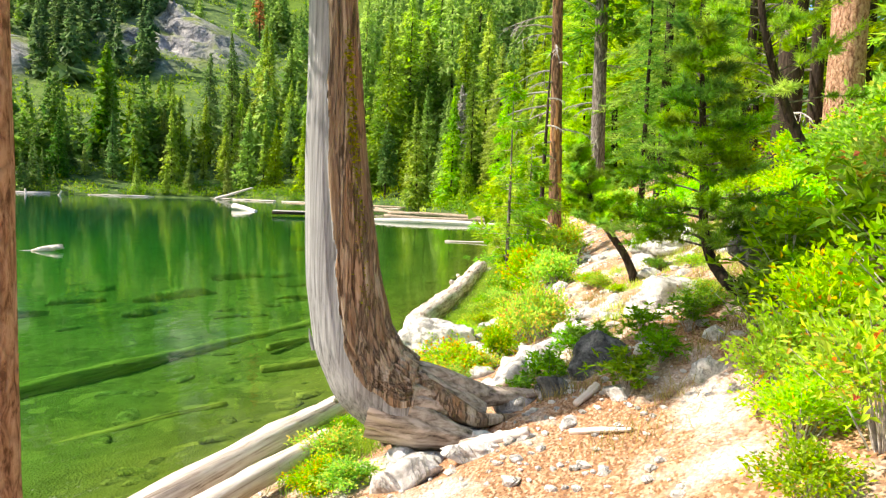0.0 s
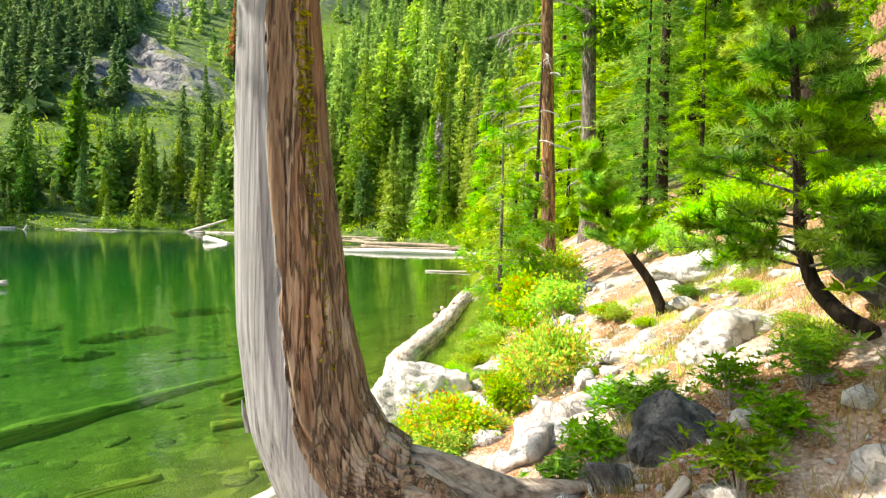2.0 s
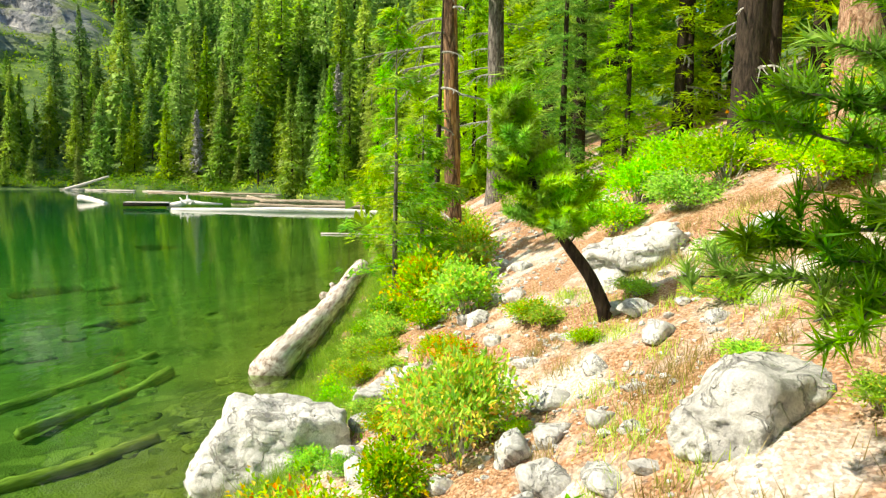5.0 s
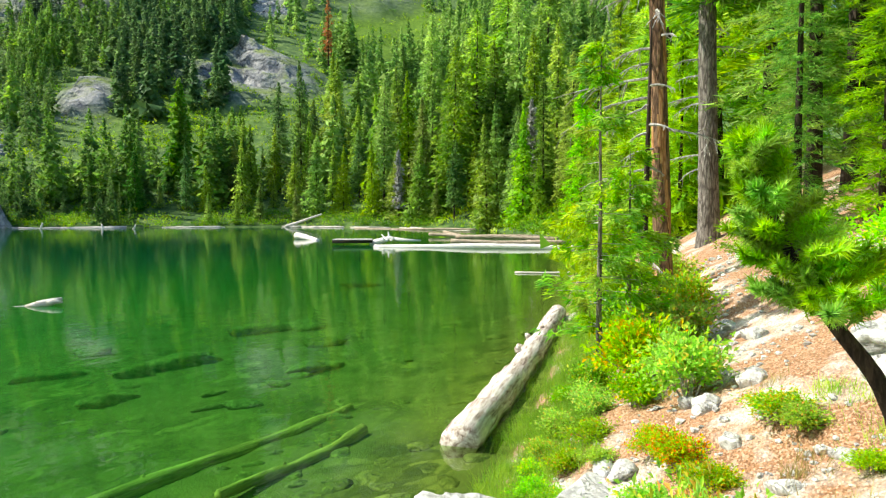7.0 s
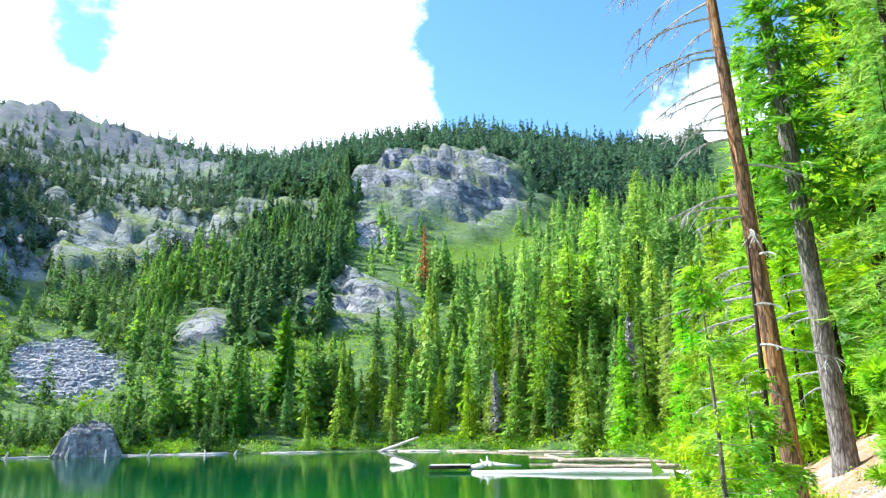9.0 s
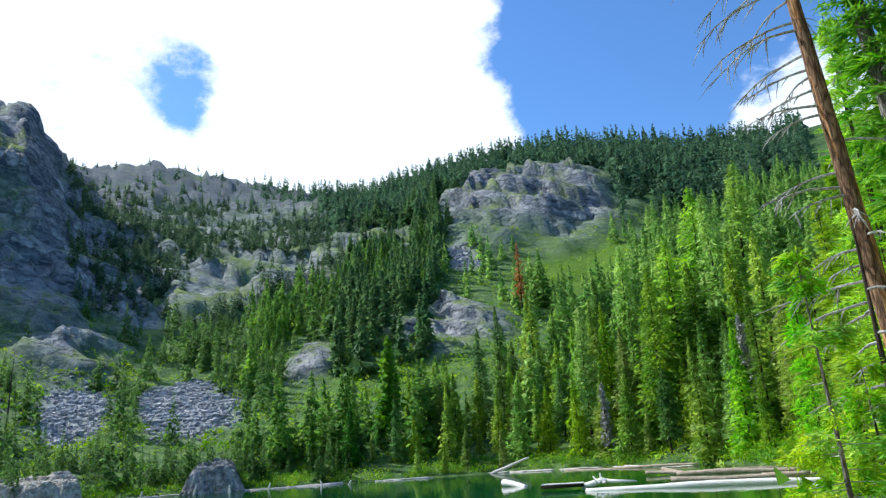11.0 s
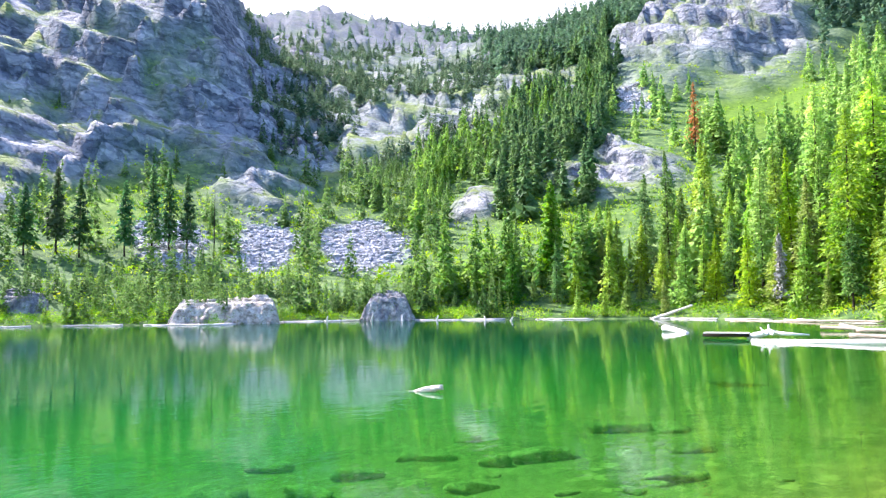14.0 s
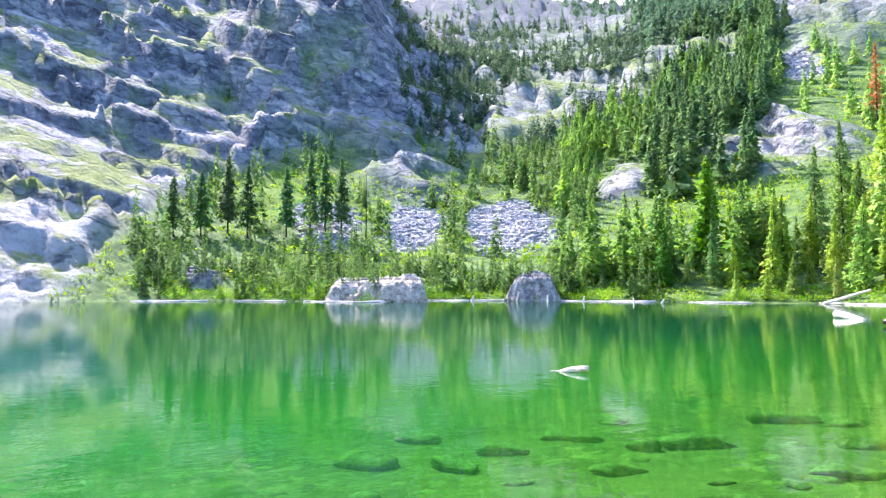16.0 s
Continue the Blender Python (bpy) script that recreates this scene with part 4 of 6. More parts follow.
# a red dead fir on the slope, a grey snag by the water and a broken pole
def far_single(name, label, x, y, height, mat, spread, whorls=26, wide=0.26, ragged=0.6):
    t = thing(name, label, "tree", at=pose(x, y, gz(x, y)))
    part("trunk", trunk_mesh("trunk", M["bark_dark"], height, 0.012 * height, 3), t)
    if whorls:
        part("crown", crown_mesh("crown", mat, int(abs(x)) + 7, height, spread, whorls + 6, 8, 5, 0.2, ragged, 0.30, 0.6, 0.5), t)


def spot(bearing, far):
    return 1 - far * math.sin(radians(bearing)), 6.7 + far * math.cos(radians(bearing))


far_single("dead_fir", "dead fir with rusty red needles on the slope", *spot(29.6, 296), 30, M["rust_far"], 2.6, 12, 0.26, 0.8)
far_single("grey_snag", "bare grey dead conifer among green firs", *spot(13.2, 118), 19, M["twig"], 1.6, 34, 0.10)
far_single("grey_snag", "bare grey dead conifer near the water", *spot(24, 140), 14, M["twig"], 1.3, 30, 0.10)
far_single("pale_fir", "tall pale green fir standing alone by the shore", *spot(40.9, 172), 27, M["brush_far"], 3.6, 44, 0.30, 0.35)
far_single("dead_pole", "straight bare trunk of a dead tree", *spot(68.1, 222), 23, M["twig"], 0.8, 0)
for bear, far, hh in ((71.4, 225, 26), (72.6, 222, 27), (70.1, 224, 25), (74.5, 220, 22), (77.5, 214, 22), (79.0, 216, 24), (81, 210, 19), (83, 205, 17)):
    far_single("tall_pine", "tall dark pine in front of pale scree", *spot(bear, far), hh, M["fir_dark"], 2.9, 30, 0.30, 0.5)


# ---- things on the lake ----
def log_mesh(length, r0, r1, seed, mat, bend=0.02, knots=5, sides=14, steps=22, rough=0.05):
    """A log along +x from the origin with knots, dents and sawn ends."""
    rng = random.Random(seed)
    g = Geo()
    pts, rad = [], []
    for k in range(steps + 1):
        u = k / steps
        pts.append((u * length, bend * length * math.sin(u * 3.0 + seed) * 0.5, bend * length * 0.3 * math.sin(u * 5 + seed)))
        rad.append((r0 + (r1 - r0) * u) * (1 + 0.06 * math.sin(u * 21 + seed) + rng.uniform(-0.04, 0.04)))
    g.tube(pts, rad, sides, 0, rough, seed)
    for k in range(knots):
        u, a = rng.uniform(0.05, 0.95), rng.uniform(-0.4, 1.9)
        r = r0 + (r1 - r0) * u
        c = Vector((u * length, 0, 0))
        way = Vector((0.25, math.cos(a), math.sin(a))).normalized()
        g.tube([c + way * r * 0.7, c + way * r * 1.12, c + way * r * rng.uniform(1.16, 1.32)], [r * 0.30, r * 0.24, r * 0.14], 7, 0, 0.1, k)
    return g.mesh("log", mat, smooth_faces=True)


def log(label, a, b, r0, r1, seed, mat, name="log", **kw):
    a, b = Vector(a), Vector(b)
    if name == "sunken_log":
        kw.setdefault("rough", 0.15)
    ob = new(name, log_mesh((b - a).length, r0, r1, seed, mat, **kw))
    ob.matrix_world = Matrix.Translation(a) @ (b - a).to_track_quat("X", "Z").to_matrix().to_4x4()
    return tagged(ob, label, "log")


log("long bleached log lying half afloat along the shore", (-1.98, 15.6, 0.06), (-3.05, 27.6, 0.06), 0.27, 0.23, 3, M["drift_old"], knots=6, steps=40, rough=0.09, bend=0.012)
log("weathered grey log at the water's edge", (-1.75, 4.3, 0.16), (-0.98, 9.25, 0.27), 0.155, 0.13, 5, M["drift"], knots=2, steps=26)
log("short weathered log beside the longer one", (-1.05, 4.9, 0.30), (-0.62, 7.85, 0.36), 0.12, 0.10, 6, M["drift"], knots=1)
log("sunken log under the clear green water", (-6.95, 8.6, -0.60), (-5.05, 18.2, -0.50), 0.18, 0.13, 7, M["bed_wood"], "sunken_log", knots=4)
log("sunken forked branch on the lake floor", (-4.43, 13.9, -0.42), (-4.15, 16.9, -0.40), 0.07, 0.10, 8, M["bed_wood"], "sunken_log", knots=3, bend=0.06)
log("dark sunken log beside the shore boulder", (-3.9, 12.5, -0.42), (-2.7, 13.8, -0.30), 0.09, 0.07, 22, M["bed_wood"], "sunken_log", knots=2, bend=0.04)
log("thin sunken stem on the lake floor", (-4.4, 11.2, -0.7), (-3.0, 13.6, -0.5), 0.05, 0.06, 9, M["bed_wood"], "sunken_log", knots=2, bend=0.05)
log("dark sunken log under the water", (-5.6, 7.4, -0.66), (-3.4, 10.6, -0.47), 0.10, 0.08, 10, M["bed_wood"], "sunken_log", knots=2)
log("thin dark sunken stem reaching to the floating log", (-8.5, 20.4, -0.9), (-2.6, 21.5, -0.4), 0.06, 0.09, 21, M["bed_wood"], "sunken_log", knots=2)
log("massive white driftwood log afloat across the bay", (-26.4, 63.2, 0.03), (-8.2, 65.2, 0.04), 0.28, 0.25, 11, M["drift_white"], knots=3, steps=30)
log("white log floating end up on the lake", (-43.0, 76.6, 0.40), (-38.7, 74.0, -0.06), 0.36, 0.24, 12, M["drift_white"], knots=2)
for k, (a, b, r) in enumerate([((-31, 93, 0.02), (-17, 95, 0.05), 0.11), ((-26.5, 85.5, 0.14), (-14.0, 84.5, 0.16), 0.28), ((-31, 88, 0.3), (-24.2, 86.8, 0.15), 0.20), ((-30.5, 92, 0.45), (-26.7, 88.3, 0.15), 0.22), ((-22, 71, 0.22), (-11, 72, 0.22), 0.24), ((-60, 124, 0.1), (-34, 116, 0.1), 0.2), ((-16, 78, 0.1), (-11, 74, 0.2), 0.15)]):
    log("weathered brown log stranded on the far side of the lake", a, b, r, r * 0.8, 30 + k, M["drift_brown"], "driftwood_log", knots=3)
log("bleached trunk leaning from the far bank into the lake", (-79.5, 130.2, 0.1), (-72.5, 133.0, 2.6), 0.34, 0.2, 41, M["drift"], "leaning_log", knots=2)
# a broken rim of pale drift along the far waterline
rng = random.Random(8)
for k in range(46):
    seg = rng.choice(range(14, 22))
    p, q = SHORE[seg], SHORE[seg + 1]
    u = rng.uniform(0, 0.9)
    a = p + (q - p) * u
    way = (q - p) / np.linalg.norm(q - p)
    L = rng.uniform(3, 11)
    in_ = np.array([way[1], -way[0]]) * rng.uniform(-1.6, 0.2)
    b = a + way * L
    log("pale driftwood along the far waterline", (a[0] + in_[0], a[1] + in_[1], rng.uniform(0.0, 0.12)), (b[0] + in_[0], b[1] + in_[1], rng.uniform(0.0, 0.2)), rng.uniform(0.10, 0.24), 0.10, 50 + k, M["drift"], "driftwood_log", knots=1, steps=8, sides=8)
for k, (x, y, h) in enumerate([(-124, 92, 1.7), (-118, 96, 1.3), (-131, 85, 1.2), (-101, 104, 0.9), (-96, 106, 0.8), (-137, 62, 1.0), (-113, 101, 1.1)]):
    log("broken stump standing out of the water", (x, y, -0.4), (x + 0.5 * (-1)**k, y + 0.2, h), 0.28, 0.12, 120 + k, M["drift"], "stump", knots=1, steps=6, sides=8)


def floating_snag():
    """A short forked piece of wood whose tail lies just under water."""
    g = Geo()
    g.tube([(-0.55, 0, -0.03), (-0.2, 0, 0.03), (0.2, 0.02, 0.10), (0.52, 0.05, 0.20)], [0.05, 0.12, 0.13, 0.05], 10, 0, 0.1, 2)
    g.tube([(0.05, 0, 0.08), (0.3, -0.08, 0.12), (0.58, -0.16, 0.10)], [0.10, 0.09, 0.03], 8, 0, 0.1, 3)
    g.tube([(-0.3, 0, -0.02), (-1.4, 0.15, -0.09), (-2.6, 0.2, -0.16)], [0.06, 0.035, 0.02], 7, 0, 0.1, 4)
    ob = new("floating_branch", g.mesh("floating_branch", M["drift"], smooth_faces=True))
    ob.matrix_world = pose(-19.3, 23.85, 0.02, 0, 0, 36)
    tagged(ob, "short forked bleached branch floating on the lake", "driftwood")


floating_snag()


def raft():
    t = thing("raft", "low weathered plank raft moored on the lake", "raft", at=pose(-30.4, 66.6, 0.24, 0, 0, 22))
    for s in (-0.7, 0.0, 0.7):
        g = Geo()
        g.tube([(-1.9, s, 0.05), (1.9, s, 0.05)], [0.16, 0.15], 10, 0, 0.04, int(s * 10) + 20)
        part("float_log", g.mesh("float_log", M["bark_dark"], smooth_faces=True), t, "dark round float log")
    for k in range(11):
        g = Geo()
        x, r = -1.85 + k * 0.34, random.Random(k)
        lo, hi = -1.0 + r.uniform(-0.06, 0.06), 1.0 + r.uniform(-0.06, 0.06)
        v = [(x, lo, 0.2), (x + 0.29, lo, 0.2), (x + 0.29, hi, 0.2), (x, hi, 0.2), (x, lo, 0.26), (x + 0.29, lo, 0.26), (x + 0.29, hi, 0.26), (x, hi, 0.26)]
        g.add(v, [(3, 2, 1, 0), (4, 5, 6, 7), (0, 1, 5, 4), (1, 2, 6, 5), (2, 3, 7, 6), (3, 0, 4, 7)])
        part("plank", g.mesh("plank", M["drift"]), t)


raft()

# a bleached root plate with one long arm beside the raft
def root_wad():
    g = Geo()
    g.tube([(-1.6, 0, 0.0), (-0.5, 0.1, 0.30), (0.3, 0.1, 0.55), (0.9, 0.0, 0.42)], [0.30, 0.26, 0.22, 0.12], 9, 0, 0.12, 5)
    for way, size in (((0.1, 0.1, 0.85), 0.16), ((-0.5, 0.3, 0.55), 0.13), ((0.7, -0.4, 0.35), 0.12), ((-0.2, -0.7, 0.3), 0.12)):
        g.tube([(0.1, 0.1, 0.45), tuple(0.1 + 0.6 * w for w in way), (way[0] * 1.2, way[1] * 1.2, 0.4 + way[2] * 0.9)], [size, size * 0.8, size * 0.25], 7, 0, 0.15, int(size * 100))
    g.tube([(0.2, 0.1, 0.5), (1.6, 0.0, 0.38), (3.3, -0.1, 0.34)], [0.20, 0.15, 0.07], 8, 0, 0.08, 9)
    ob = new("root_wad", g.mesh("root_wad", M["drift_white"], smooth_faces=True))
    ob.matrix_world = pose(-27.2, 67.4, 0.05, 0, 0, 12)
    tagged(ob, "bleached root plate with a long bare arm afloat", "driftwood")


root_wad()


# rocks on the far shore: cracked ledges of bare rock with loose blocks at the foot
def outcrop(label, bearing, far, wide, deep, high, blocks, seed, mat, tilt=0.0, dome=0.5):
    rng = random.Random(seed)
    x, y = spot(bearing, far)
    t = thing("rock_outcrop", label, "rock", at=pose(x, y, 0.0, 0, 0, bearing))
    nu, nv = 110, 60
    U, V = np.meshgrid(np.linspace(-1, 1, nu), np.linspace(-1, 1, nv), indexing="ij")
    X, Y = U * wide * 1.15, V * deep * 1.2
    rim = fbm(X + 31 * seed, Y, wide * 0.45, 4, seed)
    body = smooth(1.0, 0.80 - 0.6 * dome, np.abs(U + 0.12 * rim)) * smooth(-1.0, -0.45, V + 0.25 * rim)
    top = high * (0.72 + tilt * U + 0.25 * smooth(-0.7, 0.9, V) - dome * U * U + 0.14 * rim + 0.16 * (1 - 2 * np.abs(fbm(X + 0.6 * Y, Y, wide * 0.30, 4, seed + 3))))
    q = top / 0.9 + 0.5 * fbm(X, Y, 3.0, 3, seed + 9)
    top = 0.45 * top + 0.55 * 0.9 * (np.floor(q) + smooth(0.30, 0.70, q - np.floor(q)))
    Z = body * top + 0.10 * fbm(X, Y, 0.8, 3, seed + 5) - 0.6 * (1 - body)
    i, j = np.meshgrid(np.arange(nu - 1), np.arange(nv - 1), indexing="ij")
    k = (i * nv + j).ravel()
    g = Geo()
    g.add(np.column_stack([X.ravel(), Y.ravel(), Z.ravel() - 0.25]), np.stack([k, k + nv, k + nv + 1, k + 1], -1).tolist())
    part("bedrock", g.mesh("bedrock", M[mat]), t)
    for k in range(blocks):
        u, s_ = rng.uniform(-1, 1), rng.uniform(0.06, 0.20)
        me = boulder(wide * s_ * 0.8, deep * s_, high * s_ * 1.2, seed * 40 + k, 3, 14, 0.10)
        me.materials.append(M[mat])
        ob = part("block", me, t)
        ob.matrix_local = Matrix.Translation((u * wide, -deep * rng.uniform(0.55, 1.0), -0.1)) @ Euler((0, 0, rng.uniform(0, 6))).to_matrix().to_4x4()


outcrop("broad pale rock outcrop at the far waterline", 67.0, 149, 9.8, 7.0, 5.0, 14, 5, "granite_pale_far", 0.14, 0.06)
outcrop("grey cracked rock at the far waterline", 54.3, 157, 6.2, 5.0, 6.2, 8, 8, "granite_far")
outcrop("dark rock face among the bushes at the far waterline", 81.0, 169, 7.0, 5.0, 7.0, 6, 9, "granite_far")

# flat stones on the lake floor
rng = random.Random(77)
for k in range(190):
    x, y = (rng.uniform(-13, -1.6), rng.uniform(5, 26)) if k < 46 else (rng.uniform(-5.5, -1.5), rng.uniform(6, 19))
    d = float(shore_distance(np.array([x]), np.array([y]))[0])
    if d > -0.4:
        continue
    s = rng.uniform(0.12, 0.5) if k < 46 else rng.uniform(0.07, 0.30)
    me = boulder(s, s * rng.uniform(0.5, 1), s * rng.uniform(0.12, 0.25), 300 + k, 2, 9, 0.08)
    me.materials.append(M["bed_stone"])
    ob = new("submerged_stone", me)
    ob.matrix_world = pose(x, y, gz(x, y) - 0.03, 0, 0, rng.uniform(0, 360))
    tagged(ob, "flat stone under clear water on the lake floor", "stone", "stones on the lake floor")
SLABS = [(-14.4, 19.7, 1.0, 0.6), (-11.4, 21.4, 1.1, 0.6), (-12.5, 26.6, 1.4, 0.7), (-14.5, 13.9, 1.1, 0.7), (-12.6, 15.2, 0.9, 0.5), (-11.8, 20.1, 0.6, 0.4), (-11.3, 27.1, 0.9, 0.6), (-13.6, 17.1, 0.8, 0.4), (-7.5, 21.1, 0.8, 0.5), (-16.2, 41, 1.6, 0.8), (-16.9, 16.2, 0.9, 0.5), (-15.8, 22.4, 0.8, 0.5), (-9.2, 24.2, 0.8, 0.5), (-9.6, 12.4, 0.6, 0.4), (-10.4, 17.8, 0.7, 0.4)]
for k, (x, y, sx, sy) in enumerate(SLABS):
    me = boulder(sx * 0.85, sy * 0.85, 0.20, 400 + k, 3, 9, 0.08)
    me.materials.append(M["bed_stone"])
    ob = new("submerged_stone", me)
    ob.matrix_world = pose(x, y, gz(x, y) + 0.0, 0, 0, 35 + 20 * math.sin(k))
    tagged(ob, "large flat slab under clear green water", "stone", "stones on the lake floor")



def scree_stones():
    """Broken blocks lying on the scree slopes."""
    rng = np.random.default_rng(33)
    bm = bmesh.new()
    bmesh.ops.create_icosphere(bm, subdivisions=1, radius=1)
    unit = np.array([v.co[:] for v in bm.verts])
    tris = [tuple(v.index for v in f.verts) for f in bm.faces]
    bm.free()
    b, r = rng.uniform(28, 80, 60000), rng.uniform(190, 430, 60000)
    x, y = 1 - r * np.sin(np.radians(b)), 6.7 + r * np.cos(np.radians(b))
    d = shore_distance(x, y)
    _, scree, _ = covers(x, y, d)
    sel = np.flatnonzero(scree > rng.uniform(0.02, 0.7, len(x)))[:3600]
    z = ground(x[sel], y[sel])
    g = Geo()
    for k, i in enumerate(sel):
        size = rng.lognormal(-0.45, 0.4)
        t = rng.uniform(0, 6.28)
        q = unit * (1 + rng.normal(0, 0.2, (len(unit), 3))) * np.array([1, 0.75, 0.6]) * size
        q = q @ np.array([[math.cos(t), math.sin(t), 0], [-math.sin(t), math.cos(t), 0], [0, 0, 1]])
        g.add(q + np.array([x[i], y[i], z[k] + 0.15 * size]), tris)
    tagged(new("scree", g.mesh("scree", M["granite_scree"])), "loose pale blocks on the scree slopes", "stones", kind="stuff")


scree_stones()


# ---- the near shore: the leaning cedar ----
def sweep(points, radii, sides, steps, shape):
    """A thick stem along a smooth line; shape(angle, u) gives a factor on the radius and a material index."""
    pts, rad = np.array(points, float), np.array(radii, float)
    s = np.concatenate([[0], np.cumsum(np.linalg.norm(np.diff(pts, axis=0), axis=1))])
    u = np.linspace(0, s[-1], steps + 1)
    line = np.column_stack([np.interp(u, s, pts[:, k]) for k in range(3)])
    r = np.interp(u, s, rad)
    for _ in range(3):
        line[1:-1] = (line[:-2] + 2 * line[1:-1] + line[2:]) / 4
        r[1:-1] = (r[:-2] + 2 * r[1:-1] + r[2:]) / 4
    verts, mats = [], []
    for k in range(steps + 1):
        way = Vector(line[min(k + 1, steps)] - line[max(k - 1, 0)]).normalized()
        side = Vector((0, -1, 0))
        side = (side - way * side.dot(way)).normalized()
        other = way.cross(side)
        for q in range(sides):
            a = 2 * math.pi * q / sides
            f, m = shape(a, u[k], line[k])
            verts.append(Vector(line[k]) + (side * math.cos(a) + other * math.sin(a)) * r[k] * f)
            mats.append(m)
    g = Geo()
    faces = [(k * sides + q, k * sides + (q + 1) % sides, (k + 1) * sides + (q + 1) % sides, (k + 1) * sides + q) for k in range(steps) for q in range(sides)]
    g.add(verts, faces)
    g.m = [mats[f[0]] for f in faces]
    g.add([line[0], line[-1]], [])
    return g


def cedar():
    t = thing("leaning_cedar", "old curved cedar, half silver bare wood, half stringy bark", "tree", at=pose(0.3, 7.0, gz(0.3, 7.0)))
    base = t.matrix_world.translation

    def skin(a, u, p):
        # a = 0 faces -y, growing towards +x
        ripple = noise.noise(Vector((a * 0.9, u * 0.5, 3.3))) * 0.10
        foot = u < 0.58 + 0.25 * noise.noise(Vector((a * 1.5, u * 2.0, 6.1)))
        edge = 0.24 + 0.14 * noise.noise(Vector((u * 2.1, 1.7, 0))) + 0.05 * noise.noise(Vector((u * 9, 4.7, 0)))
        bare = -2.7 < ((a + math.pi) % (2 * math.pi) - math.pi) < edge
        w = a * 5.2 + 1.1 * noise.noise(Vector((u * 0.8, a, 9.0)))
        if foot:
            fold = noise.noise(Vector((math.cos(a) * 2.6 + 0.8 * u, math.sin(a) * 2.6, u * 1.6)))
            return 1.0 + ripple + 0.30 * abs(fold) + 0.05 * abs(noise.noise(Vector((math.cos(a) * 11, math.sin(a) * 11, u * 1.5 + fold)))) - 0.08, 2
        if bare:
            return 1.0 + ripple + 0.012 * noise.noise(Vector((math.cos(a) * 14, math.sin(a) * 14, u * 1.2))), 0
        # long fibrous strips with deep narrow furrows between them, twisting slightly as they rise
        b = a + 0.10 * u + 0.10 * noise.noise(Vector((u * 1.3, a * 2.0, 2.2)))
        strip = abs(noise.noise(Vector((math.cos(b) * 6.0, math.sin(b) * 6.0, u * 0.32))))
        thin = abs(noise.noise(Vector((math.cos(b) * 13.0, math.sin(b) * 13.0, u * 0.55 + 5))))
        fibre = noise.noise(Vector((math.cos(b) * 34, math.sin(b) * 34, u * 1.1)))
        flake = 0.035 * max(0.0, noise.noise(Vector((math.cos(b) * 9, math.sin(b) * 9, u * 3.5 + 8))) - 0.1)
        return 0.93 + ripple + 0.22 * min(strip / 0.13, 1.0) ** 0.6 * 0.55 + 0.085 * min(thin / 0.12, 1.0) ** 0.7 + 0.018 * fibre + flake, 1

    pts = [(0.98, 7.30, 0.93), (0.66, 7.18, 1.02), (0.34, 7.06, 1.06), (0.10, 6.99, 1.24), (-0.06, 6.96, 1.55), (-0.15, 6.94, 2.05), (-0.23, 6.93, 3.0), (-0.29, 6.93, 4.2), (-0.33, 6.9, 6.5), (-0.30, 6.9, 9.5)]
    pts = [tuple(Vector(p) - base) for p in pts]
    g = sweep(pts, [0.13, 0.25, 0.335, 0.325, 0.30, 0.275, 0.228, 0.182, 0.14, 0.03], 230, 260, skin)
    part("trunk", g.mesh("trunk", M["silver"], M["bark_cedar"], M["foot_wood"], smooth_faces=True), t)

    def wood(a, u, p):
        return 1 + 0.28 * noise.noise(Vector((math.cos(a) * 3, math.sin(a) * 3, u * 1.3))) + 0.12 * abs(noise.noise(Vector((math.cos(a) * 9, math.sin(a) * 9, u * 2)))), 0

    for pp, rr, mt in (([(0.25, 7.1, 1.20), (0.65, 7.22, 1.16), (1.0, 7.42, 1.06), (1.4, 7.62, 1.08)], [0.20, 0.15, 0.09, 0.03], "foot_wood"),
                       ([(0.20, 6.92, 1.02), (0.55, 6.90, 0.92), (0.85, 6.92, 0.86), (1.1, 7.0, 0.84)], [0.22, 0.17, 0.10, 0.04], "foot_wood"),
                       ([(0.30, 7.1, 0.85), (0.35, 7.5, 0.75), (0.5, 7.9, 0.62)], [0.20, 0.14, 0.05], "bark_cedar"),
                       ([(0.45, 7.0, 1.22), (0.72, 7.03, 1.08), (1.0, 7.08, 0.96), (1.3, 7.25, 0.98)], [0.12, 0.10, 0.06, 0.02], "bark_cedar")):
        g = sweep([tuple(Vector(q) - base) for q in pp], rr, 40, 40, wood)
        part("root", g.mesh("root", M[mt], smooth_faces=True), t)
    rng = np.random.default_rng(19)
    for k in range(46):
        # lower limbs over the lake stay out of view, added to shade trunk and bank
        over = k >= 30
        z, a = 4.75 + 4.4 * k / 30 + rng.uniform(0, 0.15), k * 2.4 + rng.uniform(-0.4, 0.4)
        L = (1.9 - 0.28 * (z - 4.75)) * rng.uniform(0.7, 1.1)
        if over:
            z, a, L = 4.75 + 0.085 * (k - 30), math.pi - 0.08 + rng.uniform(-0.5, 0.5), rng.uniform(1.5, 3.4)
        way = np.array([math.cos(a), math.sin(a), 0.28])
        foot = np.array([-0.3, 6.92, z]) - np.array(base)
        g = Geo()
        g.tube([tuple(foot), tuple(foot + way * L * 0.5), tuple(foot + way * L)], [0.03, 0.02, 0.006], 5, cap=False)
        limb = part("branch", g.mesh("branch", M["twig"]), t)
        m = int((110 if over else 85) * L)
        u = rng.uniform(0.25, 1.05, m)
        g = Geo()
        g.add(*leaves(rng, foot + way * L * u[:, None] + rng.normal(0, 0.14, (m, 3)) * np.array([1, 1, 0.5]), np.tile(way, (m, 1)), 0.17, 0.07, 0.15))
        part("foliage", g.mesh("foliage", M["cedar"]), limb)
